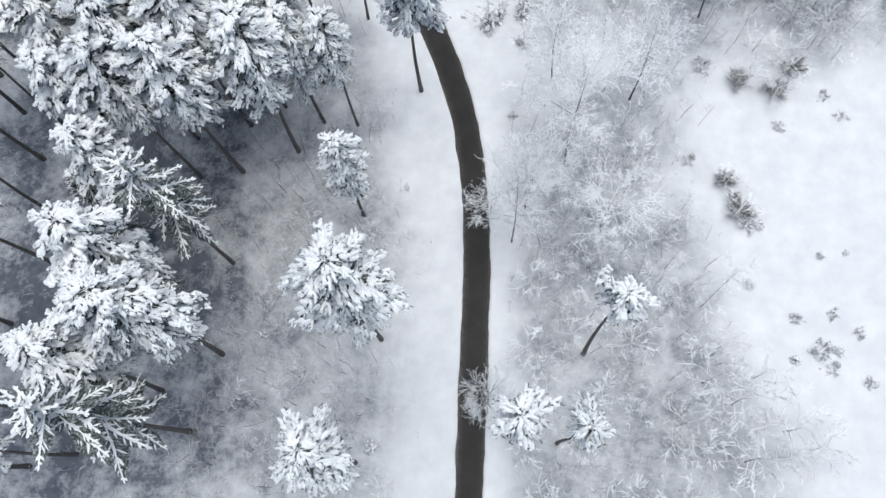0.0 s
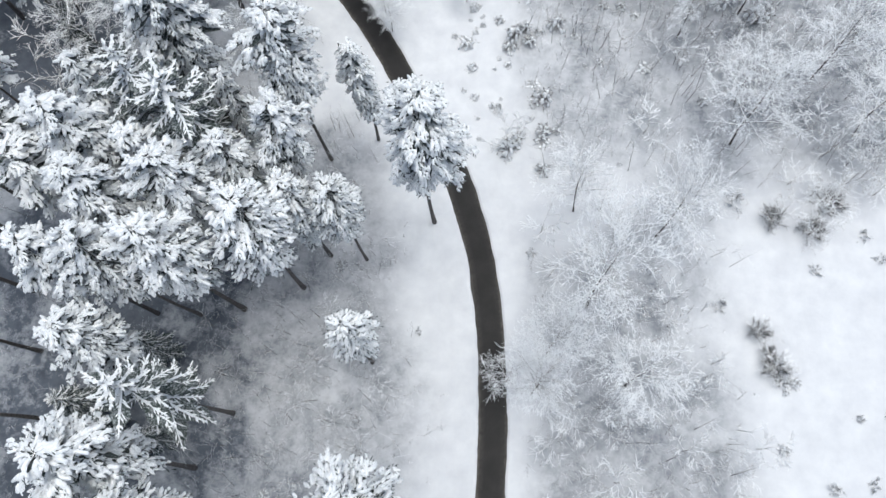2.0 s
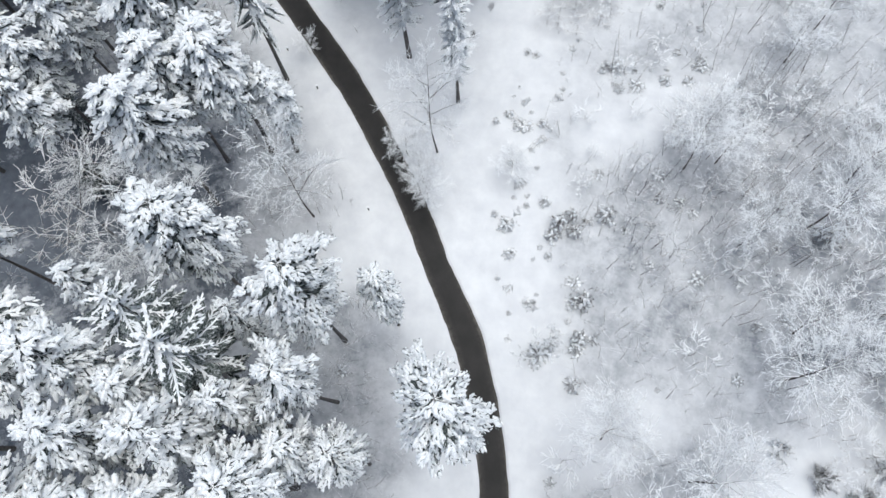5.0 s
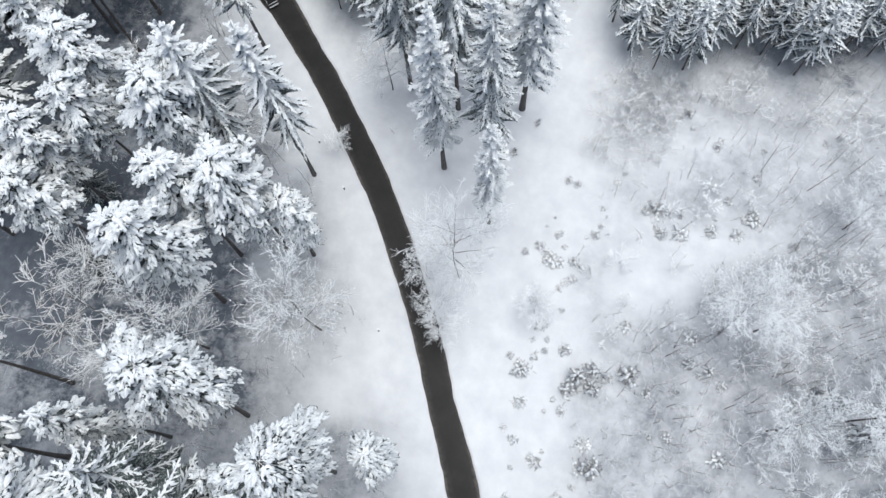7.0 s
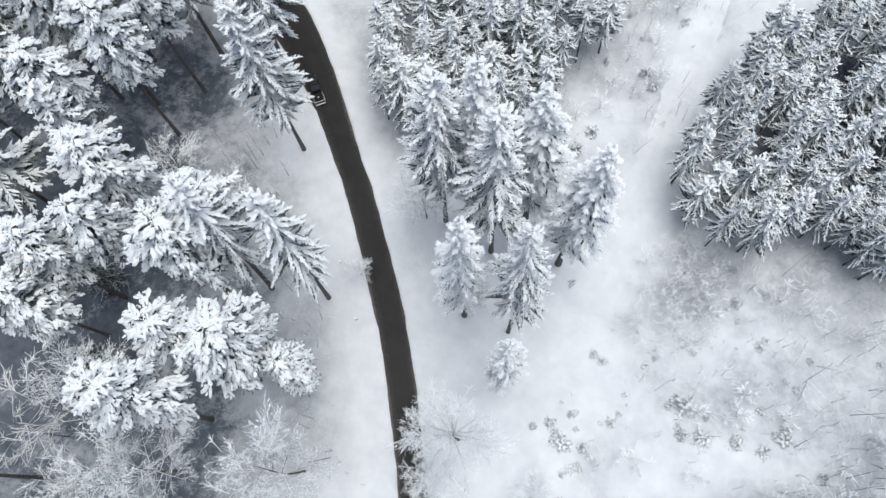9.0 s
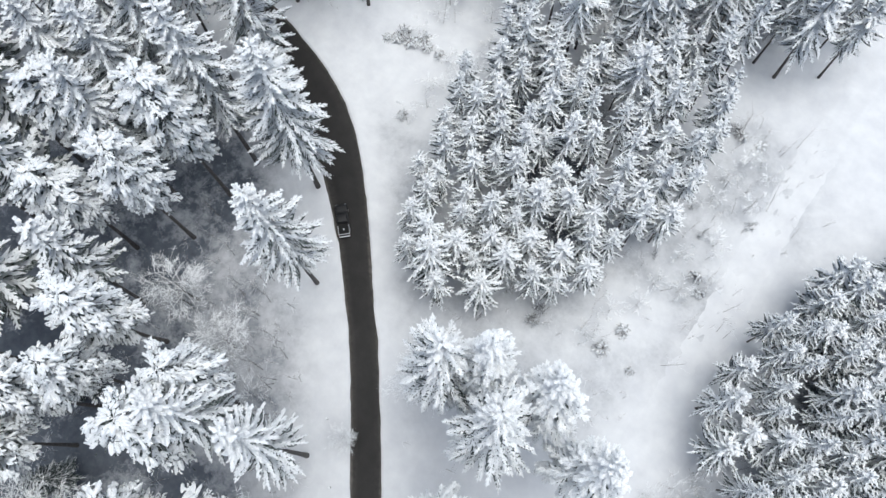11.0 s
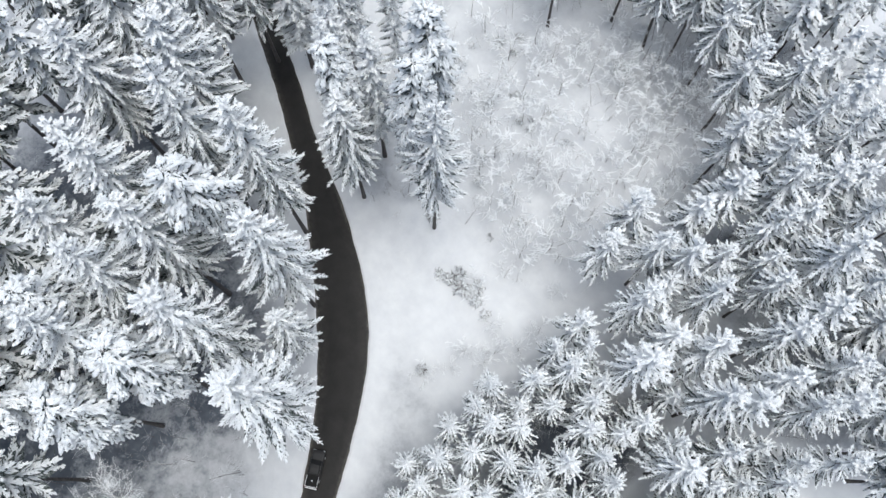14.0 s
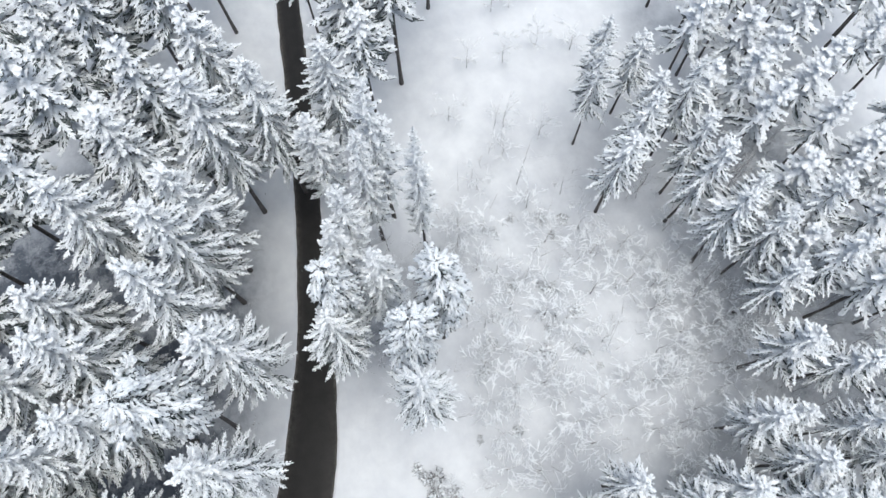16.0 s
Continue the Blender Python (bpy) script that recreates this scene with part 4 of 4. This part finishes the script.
for x, y, h, r in [(46.3, 52.5, 0.8, 1.0), (32.5, 47.5, 1.0, 1.2), (39.2, 36.4, 1.2, 1.2), (49.2, 31.6, 0.8, 0.7), (54, 58, 0.9, 1.0), (44.6, 22.5, 1.0, 1.0), (49.8, 23, 1.0, 0.9),
                   (47.5, 18, 1.6, 1.8), (48.8, 15.5, 1.1, 1.2), (53, 20, 1.0, 0.9), (35.9, 63.7, 1.4, 1.7)]:
    plant("bush", x, y, h * 1.15, r * 1.35, G)
for x, y, h, r in [(37.0, 43.7, 2.4, 1.9), (38.4, 38.5, 2.8, 2.3), (37.9, 40.7, 1.6, 1.2), (41, 60.5, 2.6, 2.2), (46.5, 58.5, 2.2, 2.4), (49.5, 62.5, 2.6, 2.6)]:
    plant("round_bush", x, y, h, r, G)
G = "snowy bushes beside the road"
for x, y, h, r in [(3.8, 92.4, 3.2, 1.8), (5.6, 93.8, 2.2, 1.4), (6.2, 91.2, 2.0, 1.2), (2.4, 72.6, 2.6, 2.0), (4.0, 74.2, 2.0, 1.4), (8.1, 80.9, 3.0, 1.8), (7.9, 75.2, 2.2, 1.6), (-4.1, 91.4, 1.9, 1.5), (10.7, 94.4, 2.6, 1.8),
                   (42.4, 94.3, 4.2, 2.4), (37.1, 98.2, 3.6, 2.2), (44.5, 95.7, 3.0, 1.7), (2.9, 90.3, 1.8, 1.4), (7.6, 68.8, 1.6, 1.4)]:
    plant("tuft", x, y, h, r, G)
for x, y, h, r in [(2.1, 71.9, 10.5, 2.6), (3.8, 73.6, 8, 1.9)]:
    plant("frost", x, y, h, r, "rimed saplings")
G = "bushes along the track"
pick = random.Random(31)
for x, y in [(-5.2, 113.6), (-3.3, 112.6), (0.8, 113.3), (2.6, 115.5), (-1.9, 111), (-4.1, 109.4), (0.1, 106.4), (-4.6, 102.1), (-6.4, 101), (-2.7, 98.6), (-1.3, 96.7), (-5.9, 93.1), (1.3, 88.6), (2.6, 87.3), (-3, 87), (-4.5, 83.2), (5.9, 91.7), (0.5, 86.7),
             (8.3, 81.2), (6.3, 77.9), (10, 75.5), (-2.7, 81.9), (7.3, 69.4), (8.5, 119.6), (11.3, 116.4), (18.6, 118.8), (21.5, 98.3), (20.2, 97.2), (13.7, 92.6), (17.5, 87.6), (15, 87), (5.6, 55.5), (19.4, 69.7), (33, 80.3), (30.2, 72.4)]:
    r = pick.uniform(0.45, 1.15)
    plant("tuft", x, y, r * pick.uniform(0.7, 1.1), r, G)
for x, y in [(-3.6, 121.8), (-2.2, 121.4), (3.6, 123.3), (4.4, 125), (8.9, 129.6), (8.9, 128.2), (9.1, 120.6), (8.6, 119.5), (10.5, 117.3), (11.5, 116.8), (-4.3, 115.2), (-2.7, 113.2), (-5.5, 110.3), (-4, 108.3), (-0.1, 109.1), (1.1, 108.3), (-1.4, 104.7),
             (-3.1, 97.9), (-1.8, 98.9), (-0.3, 101.5), (16.4, 121), (18.5, 119.3), (18.8, 121.1), (23.3, 122.1), (24.2, 123.4), (20.3, 124.4), (23.9, 129.4), (17.7, 134.1), (11.2, 136.2), (12.1, 137.5), (17.2, 133), (13.2, 135.1), (-3.3, 96.2), (2.3, 118.3), (33.3, 137.7)]:
    r = pick.uniform(0.45, 1.15)
    plant("tuft", x, y, r * pick.uniform(0.7, 1.1), r, G)
G = "bushes inside the last bend"
for x, y, h, r in [(-74.5, 175, 2.2, 1.8), (-72.5, 174, 1.8, 1.5), (-69.8, 174.8, 1.6, 1.2), (-67.3, 174.9, 1.3, 1.0), (-74.8, 173.2, 1.6, 1.3), (-76.4, 172.5, 1.2, 1.0), (-71.5, 176.2, 1.4, 1.3), (-84.9, 176.3, 1.5, 1.2), (-65.2, 162.7, 1.8, 1.0), (-30.1, 152.2, 2.0, 1.5),
                   (-28.7, 147.9, 2.2, 1.7), (-28.8, 150, 2.0, 1.5), (-13.2, 168, 1.8, 1.3), (-11.4, 166.2, 1.4, 1.1), (-21.2, 193, 2.0, 1.6), (-19.7, 192.4, 1.6, 1.3), (-17.4, 154.5, 1.6, 1.3), (-18.4, 150.5, 1.5, 1.3), (-13.3, 150.3, 1.0, 0.8)]:
    plant("bush" if h > 1.9 else "tuft", x, y, h, r, G)
for x, y, h, r in [(-12.9, 124.5, 1.2, 1.0), (-10.6, 130.3, 1.0, 0.9)]:
    plant("bush", x, y, h, r, G)
rng = random.Random(12)
for cx, cy, sx, sy, count in [(3.5, 77, 4, 5, 9), (1, 92, 4, 4, 5), (0, 107, 3, 5, 3), (9, 120, 6, 6, 3), (26, 122, 8, 5, 4), (10, 104, 5, 4, 4), (-18, 28, 8, 18, 9), (28, 92, 8, 7, 8), (-16, 172, 5, 8, 6), (48, 30, 6, 16, 8), (-86, 192, 9, 8, 16), (-100, 198, 7, 6, 8)]:
    for _ in range(count):
        x, y = rng.gauss(cx, sx), rng.gauss(cy, sy)
        if road_gap(x, y)[0] > 2.5:
            plant("tuft" if rng.random() < 0.7 else "bush", x, y, rng.uniform(0.5, 1.2), rng.uniform(0.5, 1.6), G)


# ---- brush ----
def build_brush():
    """Countless thin stalks and saplings, rimed, thickest between the trees."""
    rng = np.random.default_rng(20)
    n = 46000
    x, y = rng.uniform(-130, 85, n), rng.uniform(-15, 245, n)
    under = np.where((x < -44) & (y < 165), 0.15, 1.0)
    keep = rng.random(n) < np.minimum(brush_shade_at(x, y), 1.0) ** 1.3 * under
    x, y = x[keep][:6000], y[keep][:6000]
    n = len(x)
    tall = np.where((x < -62) & (y > 178), 2.1, 1.0)
    h = rng.gamma(3.0, 0.7, n) * tall + 0.6
    h = np.where(rng.random(n) < 0.16, np.minimum(h * rng.uniform(2.0, 3.4, n), rng.uniform(5.0, 8.0, n)), h)
    z = swell(x, y) - 0.1
    lean = rng.normal(0, 0.16, (n, 2))
    foot = np.column_stack([x, y, z])
    top = foot + np.column_stack([lean * h[:, None], h])
    rows = [np.column_stack([foot, top, 0.018 + 0.003 * h, np.full(n, 0.012)])]
    for k in range(6):
        q = rng.uniform(0.25, 0.98, n)[:, None]
        a = rng.uniform(0, 6.283, n)
        ln = h * rng.uniform(0.15, 0.42, n)
        p = foot + (top - foot) * q
        d = np.column_stack([np.cos(a), np.sin(a), rng.uniform(0.1, 1.0, n)]) * ln[:, None]
        rows.append(np.column_stack([p, p + d, np.full(n, 0.02), np.full(n, 0.012)]))
    me = raw_mesh("brush", *tubes(np.concatenate(rows), 3), M_BRUSH)
    tagged(new("brush", me), "dense rimed brush and leafless saplings in the snow", "brush", kind="stuff")


def build_poles():
    """Slim leaning young stems, dark below and rimed above, standing in loose thickets."""
    rng = np.random.default_rng(23)
    spots = [(38, 96, 14, 13, 170), (22, 24, 13, 24, 110), (46, 124, 12, 8, 70), (-24, 26, 10, 24, 110), (-93, 200, 16, 11, 220), (-52, 118, 10, 10, 60), (-28, 88, 6, 10, 50), (14, 106, 8, 8, 60), (-62, 122, 7, 7, 60)]
    xy = np.concatenate([np.column_stack([rng.normal(cx, sx, k), rng.normal(cy, sy, k)]) for cx, cy, sx, sy, k in spots])
    xy = xy[(brush_shade_at(xy[:, 0], xy[:, 1]) > 0.3) & (road_gap(xy[:, 0], xy[:, 1])[0] > 4)]
    n = len(xy)
    h = rng.uniform(3.5, 8.5, n)
    foot = np.column_stack([xy, swell(xy[:, 0], xy[:, 1]) - 0.1])
    top = foot + np.column_stack([rng.normal(0, 0.1, (n, 2)) * h[:, None], h])
    rows, fine = [np.column_stack([foot, top, 0.02 + 0.004 * h, np.full(n, 0.018)])], []
    for k in range(9):
        q = rng.uniform(0.35, 1.0, n)[:, None]
        a = rng.uniform(0, 6.283, n)
        ln = h * rng.uniform(0.1, 0.28, n)
        p = foot + (top - foot) * q
        d = np.column_stack([np.cos(a), np.sin(a), rng.uniform(0.2, 1.0, n)]) * ln[:, None]
        fine.append(np.column_stack([p, p + d, np.full(n, 0.024), np.full(n, 0.014)]))
    ob = tagged(new("sapling_thicket"), "slim dark leaning sapling stems with rimed twigs", "saplings", kind="stuff")
    part("stem_clump", raw_mesh("thicket_stem_clump", *tubes(np.concatenate(rows), 4), M_POLE), ob, "dark grey-brown stems", "stuff")
    part("twig_spray", raw_mesh("thicket_twig_spray", *tubes(np.concatenate(fine), 3), M_BRUSH), ob, "rimed twigs", "stuff")


build_brush()
build_poles()


# ---- pickup truck on the road ----
M_PAINT = plain_material("black_paint", (0.007, 0.007, 0.008), 0.6)
M_DARK = plain_material("black_plastic", (0.007, 0.007, 0.007), 0.9)
M_GLASS = plain_material("dark_glass", (0.006, 0.007, 0.008), 0.35)
M_CHROME = plain_material("bright_metal", (0.75, 0.76, 0.78), 0.3)
M_RED = plain_material("red_lens", (0.3, 0.02, 0.015), 0.3)
M_CLEAR = plain_material("clear_lens", (0.6, 0.62, 0.64), 0.2)


def shell(sections, mat, name, ring=8, square=0.55):
    """A rounded body through upright cross sections: y, half width, floor, roof."""
    vs, fs = [], []
    for y, w, lo, hi in sections:
        for k in range(ring * 4):
            a = 2 * math.pi * k / (ring * 4)
            cx, cz = math.cos(a), math.sin(a)
            vs.append((w * math.copysign(abs(cx) ** square, cx), y, (lo + hi) / 2 + (hi - lo) / 2 * math.copysign(abs(cz) ** square, cz)))
    n = ring * 4
    for i in range(len(sections) - 1):
        for k in range(n):
            a, b = i * n + k, i * n + (k + 1) % n
            fs.append((a, a + n, b + n, b))
    bm = bmesh.new()
    made = [bm.verts.new(v) for v in vs]
    for f in fs:
        bm.faces.new([made[i] for i in f])
    bm.faces.new(made[:n])
    bm.faces.new(made[-n:][::-1])
    return finish(bm, mat, name)


def finish(bm, mat, name, bevel=0.0):
    if bevel:
        bmesh.ops.bevel(bm, geom=list(bm.edges), offset=bevel, segments=2, affect="EDGES", profile=0.5)
    bmesh.ops.recalc_face_normals(bm, faces=bm.faces)
    me = bpy.data.meshes.new(name)
    bm.to_mesh(me)
    bm.free()
    me.materials.append(mat)
    return me


def block(x, y, z, sx, sy, sz, mat, name, bevel=0.02, slope=0.0):
    """A bevelled block by centre and size; slope pushes its top forward."""
    bm = bmesh.new()
    bmesh.ops.create_cube(bm, size=1, matrix=Matrix.LocRotScale((x, y, z), None, (sx, sy, sz)))
    for v in bm.verts:
        v.co.y += slope if v.co.z > z else 0
    return finish(bm, mat, name, bevel)


def wheel_mesh(r, w, mat, name, hole=0.0):
    bm = bmesh.new()
    bmesh.ops.create_cone(bm, cap_ends=True, segments=24, radius1=r, radius2=r, depth=w, matrix=Matrix.Rotation(math.pi / 2, 4, "Y"))
    return finish(bm, mat, name, 0.02)


def pickup():
    """A dark pickup; y points ahead, its base at the ground."""
    car = tagged(new("pickup_truck"), "black pickup truck with bright rails round its open bed", "car")
    part("body", shell([(-2.55, 0.86, 0.45, 0.95), (-2.5, 0.93, 0.38, 1.0), (-0.6, 0.95, 0.36, 1.02), (1.0, 0.95, 0.36, 1.05), (2.1, 0.92, 0.38, 1.02), (2.5, 0.86, 0.42, 0.92), (2.6, 0.75, 0.48, 0.8)], M_PAINT, "pickup_body", square=0.4), car)
    cab = part("cab", shell([(-0.72, 0.78, 0.95, 1.6), (-0.6, 0.82, 0.95, 1.76), (0.1, 0.8, 0.95, 1.8), (0.55, 0.8, 0.95, 1.72), (1.2, 0.84, 0.95, 1.12)], M_PAINT, "pickup_cab", square=0.45), car)
    part("windscreen", block(0, 0.9, 1.42, 1.42, 0.05, 0.5, M_GLASS, "pickup_windscreen", 0.015, -0.5), cab, "dark glass")
    part("rear_window", block(0, -0.73, 1.4, 1.2, 0.04, 0.3, M_GLASS, "pickup_rear_window", 0.01), cab, "dark glass")
    for s in (-1, 1):
        part("side_window", block(s * 0.8, 0.0, 1.4, 0.05, 1.0, 0.32, M_GLASS, "pickup_side_window", 0.015), cab, "dark glass")
        part("mirror", block(s * 1.04, 0.85, 1.12, 0.16, 0.1, 0.14, M_DARK, "pickup_mirror", 0.03), car)
        part("bed_rail", block(s * 0.84, -1.72, 1.07, 0.07, 1.45, 0.07, M_CHROME, "pickup_bed_rail", 0.025), car, "bright metal rail")
        part("bed_side", block(s * 0.88, -1.62, 0.95, 0.06, 1.75, 0.18, M_PAINT, "pickup_bed_side", 0.02), car)
        part("headlight", block(s * 0.66, 2.5, 0.78, 0.36, 0.16, 0.16, M_CLEAR, "pickup_headlight", 0.04), car, "clear lens")
        part("tail_light", block(s * 0.82, -2.54, 0.82, 0.14, 0.06, 0.26, M_RED, "pickup_tail_light", 0.02), car, "red lens")
        for y in (-1.6, 1.65):
            w = part("wheel", wheel_mesh(0.38, 0.26, M_DARK, "pickup_tyre"), car, "black rubber tyre")
            w.location = (s * 0.82, y, 0.38)
            part("rim", wheel_mesh(0.22, 0.275, M_CHROME, "pickup_rim"), w, "bright metal rim")
    part("tailgate_rail", block(0, -2.46, 1.07, 1.72, 0.09, 0.07, M_CHROME, "pickup_tailgate_rail", 0.03), car, "bright metal rail")
    part("bed_floor", block(0, -1.62, 1.03, 1.55, 1.6, 0.05, M_DARK, "pickup_bed_floor", 0.01), car)
    part("snow_lump", block(0.02, -1.65, 1.1, 0.2, 0.2, 0.12, M_CAP, "pickup_snow_lump", 0.06), car, "lump of snow lying in the bed")
    part("bumper", block(0, -2.66, 0.55, 1.7, 0.16, 0.16, M_CHROME, "pickup_rear_bumper", 0.03), car, "bright metal rear bumper")
    part("bumper", block(0, 2.58, 0.55, 1.6, 0.14, 0.2, M_DARK, "pickup_front_bumper", 0.04), car)
    part("grille", block(0, 2.6, 0.78, 0.9, 0.06, 0.2, M_DARK, "pickup_grille", 0.02), car)
    return car


pickup().matrix_basis = pose(-61.0, 142.75, 0.05, 0, 0, 47.0)


# ---- marker posts ----
def marker_post(x, y, h):
    ob = tagged(new("marker_post"), "short wooden roadside post with a cap of snow", "post", "posts beside the road")
    part("shaft", block(0, 0, h / 2 - 0.15, 0.16, 0.14, h + 0.3, M_BARK, "post_shaft", 0.02), ob)
    part("snow_cap", block(0, 0, h + 0.09, 0.3, 0.28, 0.22, M_CAP, "post_snow", 0.09), ob, "rounded cap of fresh snow")
    ob.location = (x, y, float(swell(x, y)))


for x, y, h in [(-37.0, 111.7, 0.9), (-25.2, 91.6, 1.0), (-43.4, 118.5, 0.8)]:
    marker_post(x, y, h)
